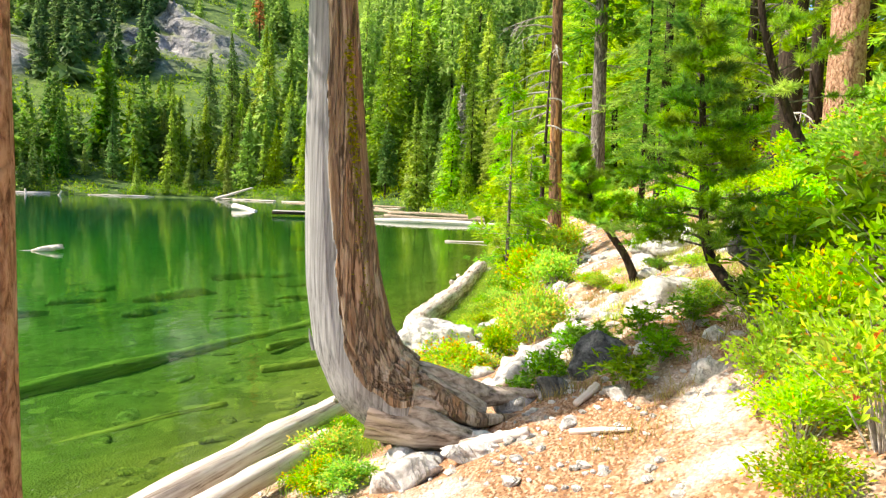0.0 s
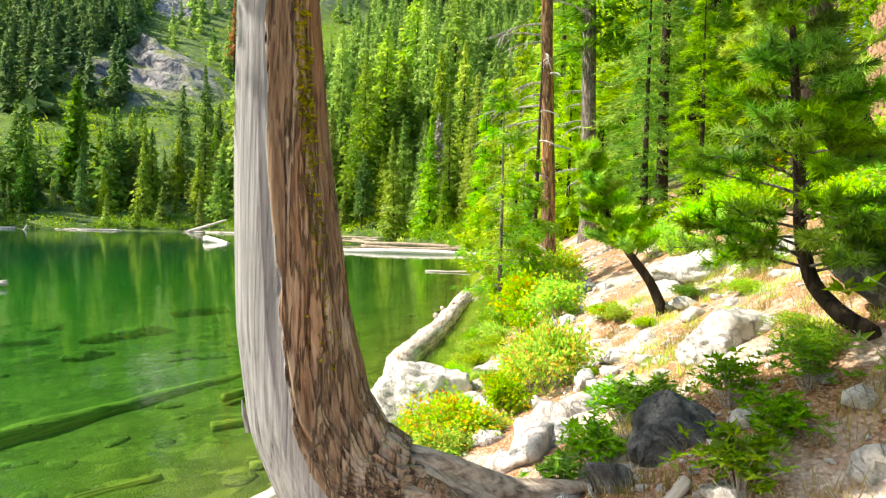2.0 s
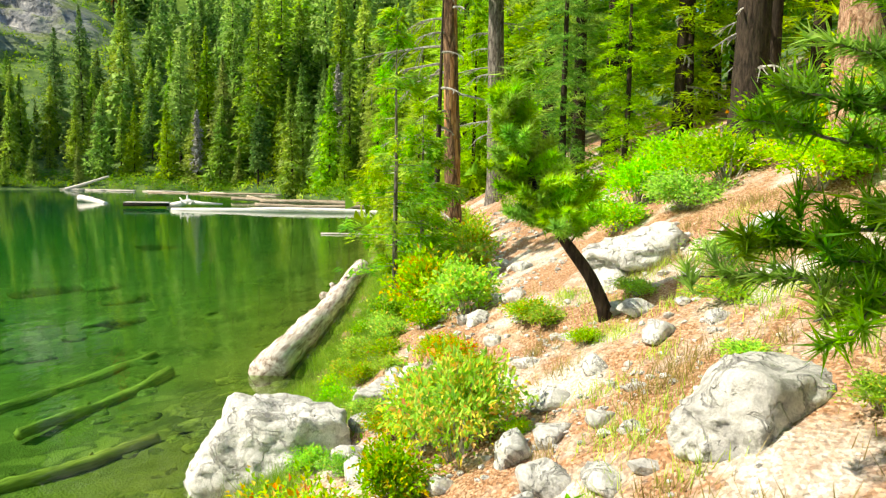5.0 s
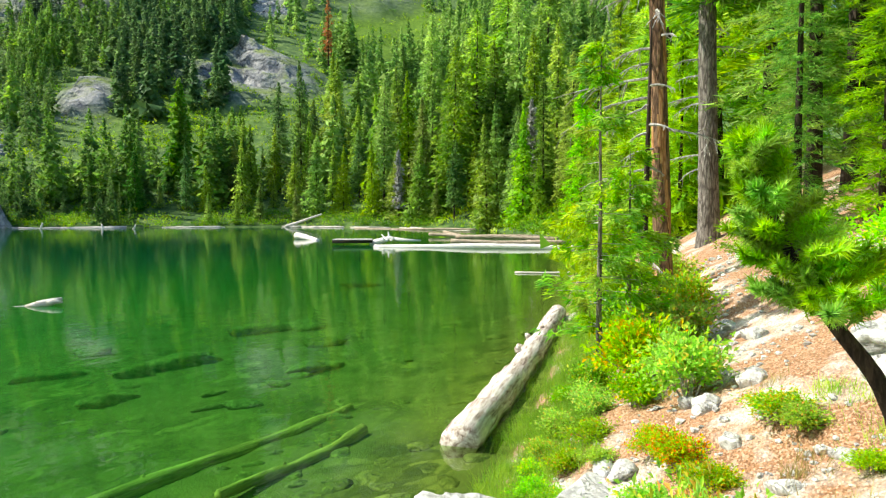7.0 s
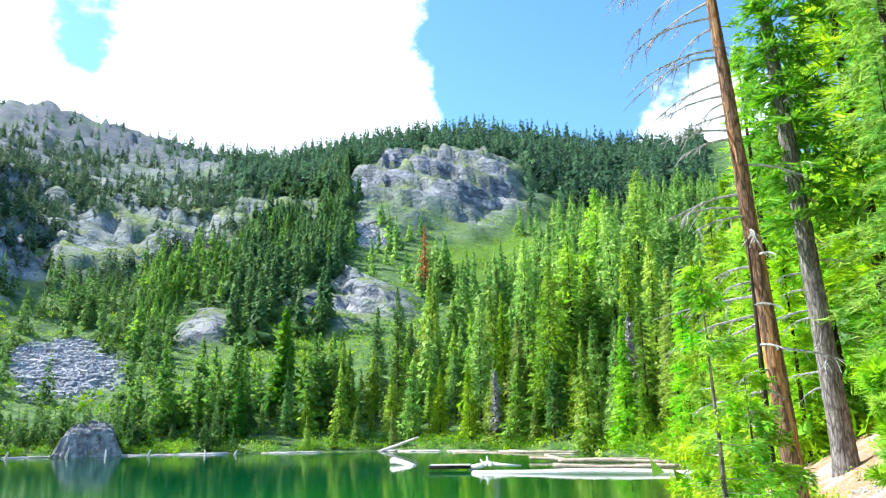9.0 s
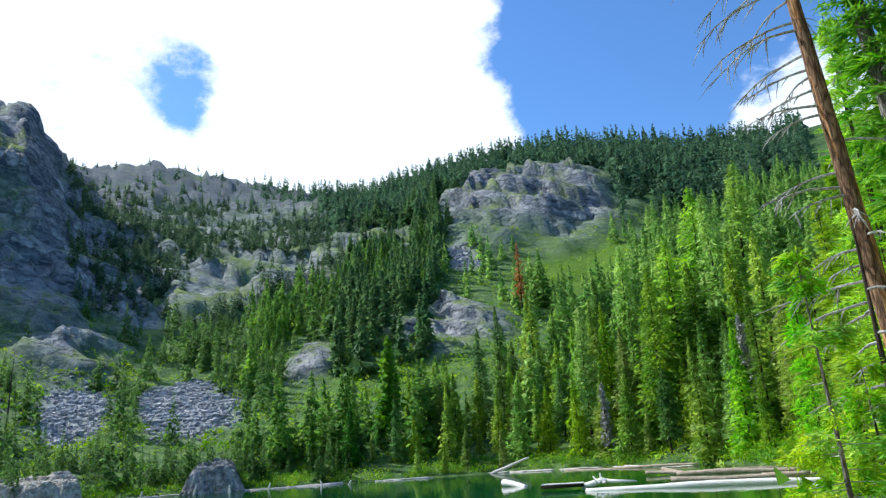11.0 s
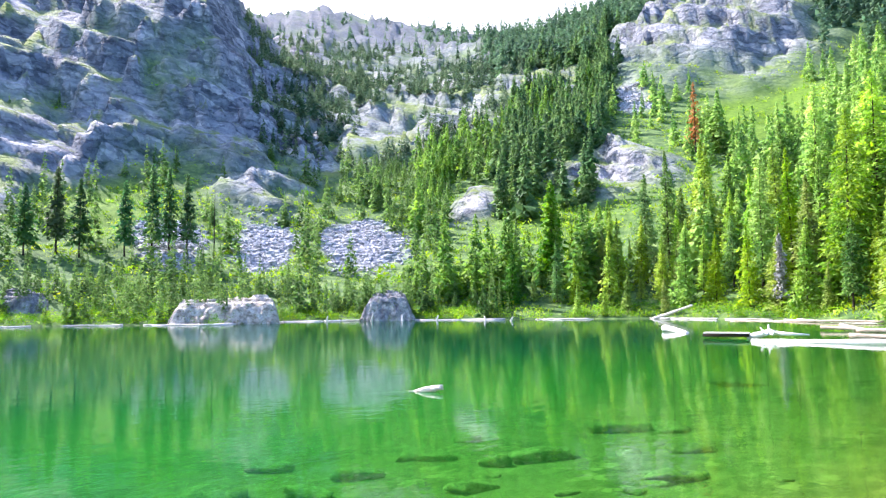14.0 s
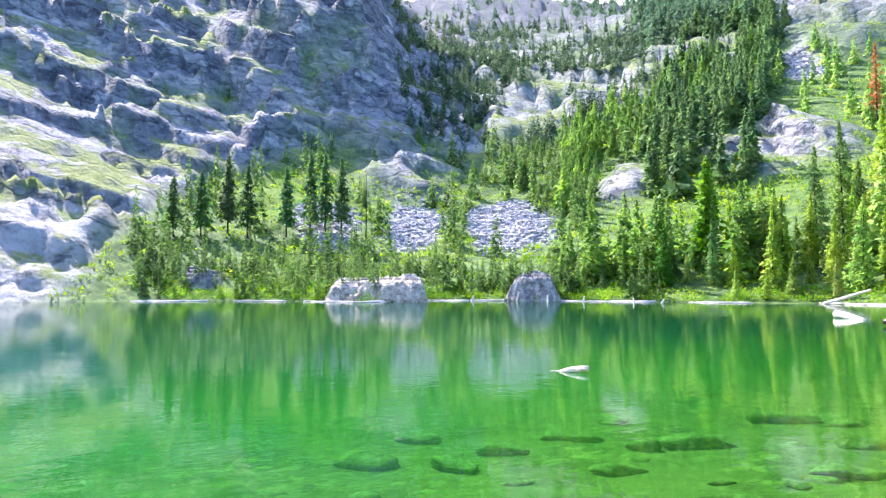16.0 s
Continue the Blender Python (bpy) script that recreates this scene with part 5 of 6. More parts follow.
    # a splinter on the bare side and tufts of yellow lichen on the bark
    g = Geo()
    g.tube([Vector(q) - base for q in ((-0.36, 6.9, 1.45), (-0.385, 6.88, 1.55), (-0.395, 6.87, 1.63))], [0.022, 0.014, 0.002], 6)
    part("splinter", g.mesh("splinter", M["silver"]), t)
    rng = np.random.default_rng(9)
    n = 520
    zz = rng.choice([2.0, 2.4, 2.7, 2.95, 3.1, 3.25, 3.5, 3.8], n) + rng.normal(0, 0.10, n)
    ang = rng.normal(0.95, 0.10, n)
    cx = np.interp(zz, [1.5, 2.05, 3.0, 4.2], [-0.07, -0.15, -0.23, -0.29])
    cr = np.interp(zz, [1.5, 2.05, 3.0, 4.2], [0.30, 0.275, 0.228, 0.182]) * 1.10
    c = np.column_stack([cx + cr * np.sin(ang), 6.94 - cr * np.cos(ang), zz]) - np.array(base)
    outw = np.column_stack([np.sin(ang), -np.cos(ang), 0 * ang])
    g = Geo()
    g.add(*leaves(rng, c, outw, 0.035, 0.028))
    part("lichen", g.mesh("lichen", M["lichen"]), t, "yellow green lichen tufts", "stuff")


cedar()


# ---- pines, firs and saplings of the near bank ----
def branch_line(a, way, length, droop, rng, steps=5):
    p, d, out = Vector(a), Vector(way).normalized(), []
    for k in range(steps + 1):
        out.append(p.copy())
        d = (d + Vector((rng.uniform(-0.16, 0.16), rng.uniform(-0.16, 0.16), -droop / steps + rng.uniform(-0.1, 0.1)))).normalized()
        p = p + d * (length / steps)
    return out


def tufts(g, rng, ends, ways, needles, length, width, spread=0.75):
    """Bursts of needles round twig ends."""
    ends, ways = np.repeat(np.asarray(ends), needles, 0), np.repeat(np.asarray(ways), needles, 0)
    n = len(ends)
    d = ways + rng.normal(0, spread, (n, 3))
    d /= np.linalg.norm(d, axis=1)[:, None] + 1e-9
    start = ends - ways * rng.uniform(0, 0.10, n)[:, None]
    side = np.cross(d, rng.normal(0, 1, (n, 3)))
    side /= np.linalg.norm(side, axis=1)[:, None] + 1e-9
    L = (length * rng.uniform(0.7, 1.2, n))[:, None]
    g.add(*tri_cloud(start + side * width, start - side * width, start + d * L))


def small_pine(label, stem, radii, crown_from, reach, limbs, seed, per_limb=5, needles=30, length=0.10, width=0.0035, mat="pine", lean_out=(0, 0, 0), bark_mat="bark_dark", lift=0.3):
    base = Vector(stem[0])
    t = thing("young_pine", label, "tree", "young pines on the bank", at=Matrix.Translation(base))
    g = Geo()
    dense, dr = [], []
    for k in range(len(stem) - 1):
        for q in range(4):
            u = q / 4
            dense.append(Vector(stem[k]).lerp(Vector(stem[k + 1]), u) - base)
            dr.append(radii[k] + (radii[k + 1] - radii[k]) * u)
    dense.append(Vector(stem[-1]) - base), dr.append(radii[-1])
    for _ in range(2):
        dense[1:-1] = [(dense[k - 1] + dense[k] * 2 + dense[k + 1]) / 4 for k in range(1, len(dense) - 1)]
    dense[0].z -= 0.15
    g.tube(dense, dr, 12, 0, 0.06, seed)
    part("trunk", g.mesh("trunk", M[bark_mat], smooth_faces=True), t)
    rng, r2 = random.Random(seed), np.random.default_rng(seed)
    for k in range(limbs):
        green, ends, ways = Geo(), [], []
        u = crown_from + (1 - crown_from) * (k + rng.random()) / limbs
        i = min(int(u * (len(dense) - 1)), len(dense) - 2)
        p = dense[i].lerp(dense[i + 1], u * (len(dense) - 1) - i)
        az = k * 2.4 + rng.uniform(-0.5, 0.5)
        L = reach * (1.15 - 0.85 * ((u - crown_from) / (1 - crown_from)) ** 1.3) * rng.uniform(0.65, 1.1)
        way = Vector((math.cos(az), math.sin(az), lift + rng.uniform(-0.2, 0.3))) + Vector(lean_out)
        line = branch_line(p, way, L, 0.35, rng)
        wood = Geo()
        wood.tube(line, [0.012, 0.010, 0.008, 0.006, 0.005, 0.003], 5)
        for q in range(per_limb):
            w = 0.30 + 0.7 * (q + rng.random()) / per_limb
            j = min(int(w * 5), 4)
            c = line[j].lerp(line[j + 1], w * 5 - j)
            dirn = (line[j + 1] - line[j]).normalized()
            off = dirn + Vector((rng.uniform(-0.9, 0.9), rng.uniform(-0.9, 0.9), rng.uniform(-0.1, 0.8)))
            off.normalize()
            e = c + off * rng.uniform(0.05, 0.22) * min(1, reach)
            wood.tube([c, e], [0.004, 0.002], 3, cap=False)
            for m in range(3):
                ends.append(c.lerp(e, 0.45 + 0.28 * m)), ways.append(off)
        limb = part("branch", wood.mesh("branch", M["bark_grey"]), t)
        tufts(green, r2, np.array(ends), np.array(ways), needles, length, width)
        part("foliage", green.mesh("foliage", M[mat]), limb, "tufts of long green needles")


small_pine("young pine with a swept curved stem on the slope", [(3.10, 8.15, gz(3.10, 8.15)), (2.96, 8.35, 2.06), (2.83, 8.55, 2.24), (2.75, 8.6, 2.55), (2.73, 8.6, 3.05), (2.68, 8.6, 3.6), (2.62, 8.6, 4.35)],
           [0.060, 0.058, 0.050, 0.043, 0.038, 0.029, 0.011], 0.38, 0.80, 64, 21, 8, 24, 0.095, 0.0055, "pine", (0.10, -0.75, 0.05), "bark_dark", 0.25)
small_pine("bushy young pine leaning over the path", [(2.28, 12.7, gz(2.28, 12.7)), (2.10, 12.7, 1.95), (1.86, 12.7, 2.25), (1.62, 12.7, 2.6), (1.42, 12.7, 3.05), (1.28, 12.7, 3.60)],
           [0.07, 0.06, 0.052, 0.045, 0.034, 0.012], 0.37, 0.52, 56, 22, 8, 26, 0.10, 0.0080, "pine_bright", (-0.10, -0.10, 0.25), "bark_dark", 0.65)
small_pine("slim pine leaning out from the slope", [(4.62, 11.4, gz(4.62, 11.4)), (4.35, 11.4, 3.25), (4.02, 11.4, 3.8), (3.76, 11.4, 4.5), (3.56, 11.4, 5.2), (3.5, 11.4, 6.6)],
           [0.07, 0.065, 0.06, 0.05, 0.045, 0.02], 0.46, 1.25, 36, 23, 8, 26, 0.12, 0.007, "fir_bright", (-0.2, -0.15, 0.1))


def dead_limbs(tree, rng, trunk_at, z0, z1, count, length, toward=None):
    for k in range(count):
        z = z0 + (z1 - z0) * (k + rng.random()) / count
        az = rng.uniform(0, 6.28) if toward is None or rng.random() < 0.3 else toward + rng.uniform(-0.7, 0.7)
        L = length * rng.uniform(0.3, 1.0)
        line = branch_line(trunk_at(z), (math.cos(az), math.sin(az), 0.15), L, 0.75, rng, 7)
        g = Geo()
        g.tube(line, [0.034, 0.028, 0.024, 0.020, 0.016, 0.013, 0.010, 0.006], 5, cap=False)
        for q in range(int(4 + L * 4)):
            j = rng.randrange(2, 7)
            way = (line[j + 1] - line[j]).normalized() + Vector((rng.uniform(-0.8, 0.8), rng.uniform(-0.8, 0.8), rng.uniform(-0.8, 0.3)))
            sub = branch_line(line[j], way, L * rng.uniform(0.12, 0.32), 0.6, rng, 3)
            g.tube(sub, [0.013, 0.010, 0.008, 0.004], 4, cap=False)
        part("dead_branch", g.mesh("dead_branch", M["twig"]), tree)


def tall_trunk(name, label, x, y, height, r, lean, mat, seed, patch_mat=None, limbs=0, limb_len=1.5, toward=None, zlo=2.5, zhi=12, fur=None):
    z0 = gz(x, y)
    t = thing(name, label, "tree", at=pose(x, y, z0))
    rng = random.Random(seed)

    def at(z):
        u = z / height
        return Vector((lean[0] * u, lean[1] * u, z))

    def skin(a, u, p):
        f = 1 + 0.10 * abs(noise.noise(Vector((math.cos(a) * 4, math.sin(a) * 4, u * 1.1 + seed)))) + 0.05 * noise.noise(Vector((math.cos(a) * 9, math.sin(a) * 9, u * 3)))
        m = 1 if patch_mat and noise.noise(Vector((math.cos(a) * 0.9, math.sin(a) * 0.9, u * 0.42 + seed))) > 0.22 else 0
        return f * (0.955 if m else 1.0), m

    g = sweep([at(-0.3), at(0.25), at(1.0), at(height * 0.5), at(height)], [r * 1.45, r * 1.15, r, r * 0.72, r * 0.2], 26, 110, skin)
    part("trunk", g.mesh("trunk", M[mat], *([M[patch_mat]] if patch_mat else []), smooth_faces=True), t)
    if limbs:
        dead_limbs(t, rng, at, zlo, zhi, limbs, limb_len, toward)
    if fur:
        part("crown", fir_crown(*fur), t)
    return t


def fir_crown(seed, height, spread, first, whorls, mat, twigs=24, thin=1.0, loose=0.4):
    """Boughs with side sprays, fine enough to be seen from a few metres."""
    rng = np.random.default_rng(seed)
    n = whorls * 6
    f = np.repeat(np.linspace(first, 0.98, whorls), 6) + rng.normal(0, loose / whorls, n)
    az = rng.uniform(0, 6.283, n)
    rad = spread * np.clip(1.02 - f, 0.02, 1) ** 0.7 * rng.uniform(0.55, 1.15, n)
    cs, outs, sizes = [], [], []
    for k in range(n):
        u = rng.uniform(0.12, 1.0, twigs)
        way = np.array([math.cos(az[k]), math.sin(az[k]), 0])
        side = np.array([-way[1], way[0], 0])
        s = rng.choice([-1, 1], twigs)
        z = f[k] * height - 0.30 * rad[k] * u**1.6 + 0.05 * rad[k]
        spray = s * rng.uniform(0.0, 0.30, twigs) * rad[k] * (1.15 - u)
        c = way * (u * rad[k])[:, None] + side * spray[:, None] + np.column_stack([0 * u, 0 * u, z])
        cs.append(c)
        outs.append(way * 0.8 + side * (0.8 * s)[:, None] + np.array([0, 0, -0.18]))
        sizes.append(np.full(twigs, 0.20 + 0.13 * rad[k]))
    cs, outs, sizes = np.concatenate(cs), np.concatenate(outs), np.concatenate(sizes)
    # each spray is two narrow blades side by side
    g = Geo()
    way = outs / np.linalg.norm(outs, axis=1)[:, None]
    for turn_ in (-0.45, 0.0, 0.45):
        d = way + rng.normal(0, 0.30, way.shape)
        side = np.cross(d, np.array([0, 0, 1.0]) + rng.normal(0, 0.5, way.shape))
        side /= np.linalg.norm(side, axis=1)[:, None] + 1e-9
        d = d + turn_ * side
        L = (sizes * thin * rng.uniform(0.7, 1.3, len(cs)))[:, None]
        root = cs + rng.normal(0, 0.05, cs.shape)
        w = side * L * 0.10
        g.add(*tri_cloud(root + w, root - w, root + d * L))
    return g.mesh("crown", M[mat])


tall_trunk("tall_pine", "tall slender pine with orange patches of bare bark and dead limbs", 0.26, 21.3, 17, 0.175, (-0.62, 0, 0), "bark", 31, "bark_orange", 40, 2.3, math.pi, 2.6, 15)
tall_trunk("tall_fir", "thick grey barked fir hung with dead branches", 1.12, 27.5, 21, 0.26, (-0.5, 0, 0), "bark_grey", 32, None, 34, 1.6, None, 1.5, 13, (71, 21, 2.4, 0.30, 24, "fir"))
tall_trunk("big_red_pine", "massive pine with scaly reddish bark", 5.62, 15.2, 22, 0.29, (-0.1, 0, 0), "bark_red", 33, None, 6, 0.8, None, 3, 8)
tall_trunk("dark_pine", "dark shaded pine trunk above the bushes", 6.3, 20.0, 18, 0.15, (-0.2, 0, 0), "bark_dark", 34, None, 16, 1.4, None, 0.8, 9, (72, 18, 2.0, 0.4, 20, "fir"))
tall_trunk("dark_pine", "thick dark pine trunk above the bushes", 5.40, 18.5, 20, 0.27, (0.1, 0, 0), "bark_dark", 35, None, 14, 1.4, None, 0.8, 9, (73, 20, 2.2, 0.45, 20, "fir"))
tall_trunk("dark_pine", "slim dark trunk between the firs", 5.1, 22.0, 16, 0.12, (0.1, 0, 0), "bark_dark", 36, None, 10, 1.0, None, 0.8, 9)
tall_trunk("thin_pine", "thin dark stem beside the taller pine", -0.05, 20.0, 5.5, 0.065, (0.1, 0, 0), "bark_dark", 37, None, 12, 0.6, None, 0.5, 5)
tall_trunk("edge_pine", "pine trunk with reddish scaly bark at the water's edge", -0.36, 3.76, 12, 0.20, (0.0, 0, 0), "bark_red", 38)


def cedar_sapling(x, y, height, seed, label):
    t = thing("cedar_sapling", label, "tree", at=pose(x, y, gz(x, y)))
    part("trunk", trunk_mesh("trunk", M["bark_grey"], height, 0.055, seed), t)
    rng = np.random.default_rng(seed)
    n = 62
    f, az = np.sort(rng.uniform(0.14, 0.99, n)), rng.uniform(0, 6.283, n)
    for k in range(n):
        wood = Geo()
        L = 0.95 * (1.05 - f[k]) ** 0.55 * rng.uniform(0.6, 1.1)
        way = np.array([math.cos(az[k]), math.sin(az[k]), 0.1])
        tip = way * L + np.array([0, 0, f[k] * height - 0.15 * L])
        wood.tube([(0, 0, f[k] * height), tuple(tip)], [0.010, 0.003], 4, cap=False)
        limb = part("branch", wood.mesh("branch", M["twig"]), t)
        g = Geo()
        # flat drooping sprays set along the branch
        m = int(7 + 9 * L)
        for u in rng.uniform(0.30, 1.05, m):
            c = np.array([0, 0, f[k] * height]) + (tip - np.array([0, 0, f[k] * height])) * u + rng.normal(0, 0.045, 3)
            turn = rng.normal(0, 0.6)
            fan = np.array([way[0] * math.cos(turn) - way[1] * math.sin(turn), way[0] * math.sin(turn) + way[1] * math.cos(turn), -0.15])
            g.add(*leaves(rng, np.tile(c, (8, 1)) + rng.normal(0, 0.03, (8, 3)), np.tile(fan, (8, 1)) * 1.4, 0.15, 0.034, 0.1))
        part("foliage", g.mesh("foliage", M["cedar"]), limb)


cedar_sapling(-0.47, 17.5, 5.0, 81, "bright green cedar sapling at the waterside")
cedar_sapling(-0.15, 18.6, 3.4, 82, "slender yellow green cedar sapling by the waterside")

# firs of the bank behind: four crowns, copied
FIRS = []
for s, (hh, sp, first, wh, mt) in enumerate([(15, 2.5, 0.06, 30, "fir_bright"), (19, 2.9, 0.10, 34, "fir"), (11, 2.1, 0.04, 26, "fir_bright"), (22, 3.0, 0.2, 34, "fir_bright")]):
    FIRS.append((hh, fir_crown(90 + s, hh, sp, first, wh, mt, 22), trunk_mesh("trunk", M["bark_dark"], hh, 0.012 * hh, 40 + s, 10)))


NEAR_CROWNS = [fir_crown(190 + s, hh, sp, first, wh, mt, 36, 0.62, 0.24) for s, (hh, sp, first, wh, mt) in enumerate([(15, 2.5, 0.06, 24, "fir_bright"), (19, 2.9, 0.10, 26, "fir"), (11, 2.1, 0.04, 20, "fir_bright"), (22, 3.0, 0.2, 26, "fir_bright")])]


def bank_fir(k, x, y, scale):
    hh, crown, trunk = FIRS[k]
    if y < 30 and x < 8:
        crown = NEAR_CROWNS[k]
    r = random.Random(int(x * 131 + y * 71))
    t = thing("fir_tree", ("sunlit yellow green fir" if k != 1 else "dark green fir") + " on the near bank", "tree", "firs on the near bank",
              pose(x, y, gz(x, y), 0, 0, r.uniform(0, 360)) @ Matrix.Diagonal((scale, scale, scale, 1)))
    part("trunk", trunk, t)
    part("crown", crown, t)


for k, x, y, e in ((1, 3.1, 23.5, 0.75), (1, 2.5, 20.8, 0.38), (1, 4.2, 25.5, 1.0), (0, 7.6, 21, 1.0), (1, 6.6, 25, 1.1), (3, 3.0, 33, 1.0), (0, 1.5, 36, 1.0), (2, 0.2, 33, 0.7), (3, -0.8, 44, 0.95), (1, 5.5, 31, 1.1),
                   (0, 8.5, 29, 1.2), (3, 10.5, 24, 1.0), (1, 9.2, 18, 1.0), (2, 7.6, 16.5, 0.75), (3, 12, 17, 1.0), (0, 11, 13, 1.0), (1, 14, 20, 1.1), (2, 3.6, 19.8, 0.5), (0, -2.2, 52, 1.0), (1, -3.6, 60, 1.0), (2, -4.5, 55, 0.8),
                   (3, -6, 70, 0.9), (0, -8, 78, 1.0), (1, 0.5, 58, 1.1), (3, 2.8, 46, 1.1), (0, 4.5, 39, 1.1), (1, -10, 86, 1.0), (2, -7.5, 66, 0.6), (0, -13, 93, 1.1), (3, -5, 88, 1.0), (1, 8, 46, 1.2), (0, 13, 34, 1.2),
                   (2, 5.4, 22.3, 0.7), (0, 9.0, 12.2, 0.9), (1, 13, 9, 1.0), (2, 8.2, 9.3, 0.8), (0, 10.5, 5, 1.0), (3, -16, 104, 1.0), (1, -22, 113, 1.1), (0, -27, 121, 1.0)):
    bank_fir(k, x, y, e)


# ---- shrubs ----
def shrub_mesh(seed, count, golden, rust, leaf=0.125, width=0.070, height=0.8, whorled=False):
    rng = np.random.default_rng(seed)
    stems, g = Geo(), Geo()
    tips = []
    ns = 26
    for k in range(ns):
        a, lean = rng.uniform(0, 6.283), rng.uniform(0.05, 0.85)
        top = np.array([math.cos(a) * lean, math.sin(a) * lean, height * (1.0 - 0.45 * lean**2) * rng.uniform(0.75, 1.08)])
        mid = top * np.array([0.45, 0.45, 0.55])
        stems.tube([(0.12 * top[0], 0.12 * top[1], -0.05), tuple(mid), tuple(top)], [0.011, 0.008, 0.003], 4, cap=False)
        tips.append((mid, top))
    per = count // ns
    for mid, top in tips:
        u = rng.uniform(0.0, 1.05, per)
        c = mid + (top - mid) * u[:, None] + rng.normal(0, 0.11, (per, 3)) * np.array([1, 1, 0.8])
        out_ = c - np.array([0, 0, 0.25])
        out_ /= np.linalg.norm(out_, axis=1)[:, None]
        if whorled:
            heads = c[: max(per // 8, 2)]
            for h in heads:
                az = np.arange(8) * 0.785 + rng.uniform(0, 1)
                g.add(*leaves(rng, np.tile(h, (8, 1)), np.column_stack([np.cos(az), np.sin(az), 0.45 + 0 * az]) * 1.6, leaf, width, 0.12), mat=0)
            continue
        kind = rng.random(per)
        for m, sel in ((0, kind >= golden + rust), (1, (kind < golden)), (2, (kind >= golden) & (kind < golden + rust))):
            if sel.any():
                g.add(*leaves(rng, c[sel], out_[sel], leaf, width), mat=m)
    return stems.mesh("stems", M["twig"]), g.mesh("leaves", M["laurel" if whorled else "shrub"], M["shrub_gold"], M["shrub_rust"])


SHRUBS = {"green": [shrub_mesh(201, 2000, 0.06, 0.0, 0.10, 0.055), shrub_mesh(202, 1800, 0.10, 0.01, 0.10, 0.055)],
          "gold": [shrub_mesh(203, 3600, 0.28, 0.12, 0.085, 0.052), shrub_mesh(204, 3600, 0.24, 0.16, 0.085, 0.052), shrub_mesh(205, 3400, 0.30, 0.06, 0.085, 0.052)],
          "lime": [shrub_mesh(213, 2500, 0.22, 0.0, 0.10, 0.065), shrub_mesh(214, 2400, 0.16, 0.0, 0.10, 0.065)],
          "laurel": [shrub_mesh(206, 900, 0, 0, 0.21, 0.075, 1.0, True), shrub_mesh(207, 760, 0, 0, 0.22, 0.080, 1.2, True)],
          "oval": [shrub_mesh(210, 1900, 0.05, 0.0, 0.105, 0.058, 1.0), shrub_mesh(211, 1700, 0.08, 0.004, 0.105, 0.055, 1.1)],
          "broad": [shrub_mesh(208, 2700, 0.03, 0.0, 0.095, 0.058), shrub_mesh(209, 2500, 0.12, 0.01, 0.095, 0.058)]}
WORDS = {"green": "leafy bright green shrub", "gold": "yellow green shrub turning gold", "lime": "bright yellow green leafy shrub", "laurel": "evergreen shrub with whorled long leaves", "broad": "dense bright green bush", "oval": "open shrub with oval yellow green leaves"}
shrub_count = 0


def shrub(kind, x, y, size, tall=1.0, where="on the bank"):
    global shrub_count
    shrub_count += 1
    stems, leafage = SHRUBS[kind][shrub_count % len(SHRUBS[kind])]
    r = random.Random(shrub_count * 7 + 1)
    t = thing("shrub", WORDS[kind] + " " + where, "shrub", kind + " shrubs", pose(x, y, gz(x, y) - 0.02, r.uniform(-6, 6), r.uniform(-6, 6), r.uniform(0, 360)) @ Matrix.Diagonal((size, size, size * tall, 1)))
    part("stem_frame", stems, t, "thin woody base")
    part("foliage", leafage, t)


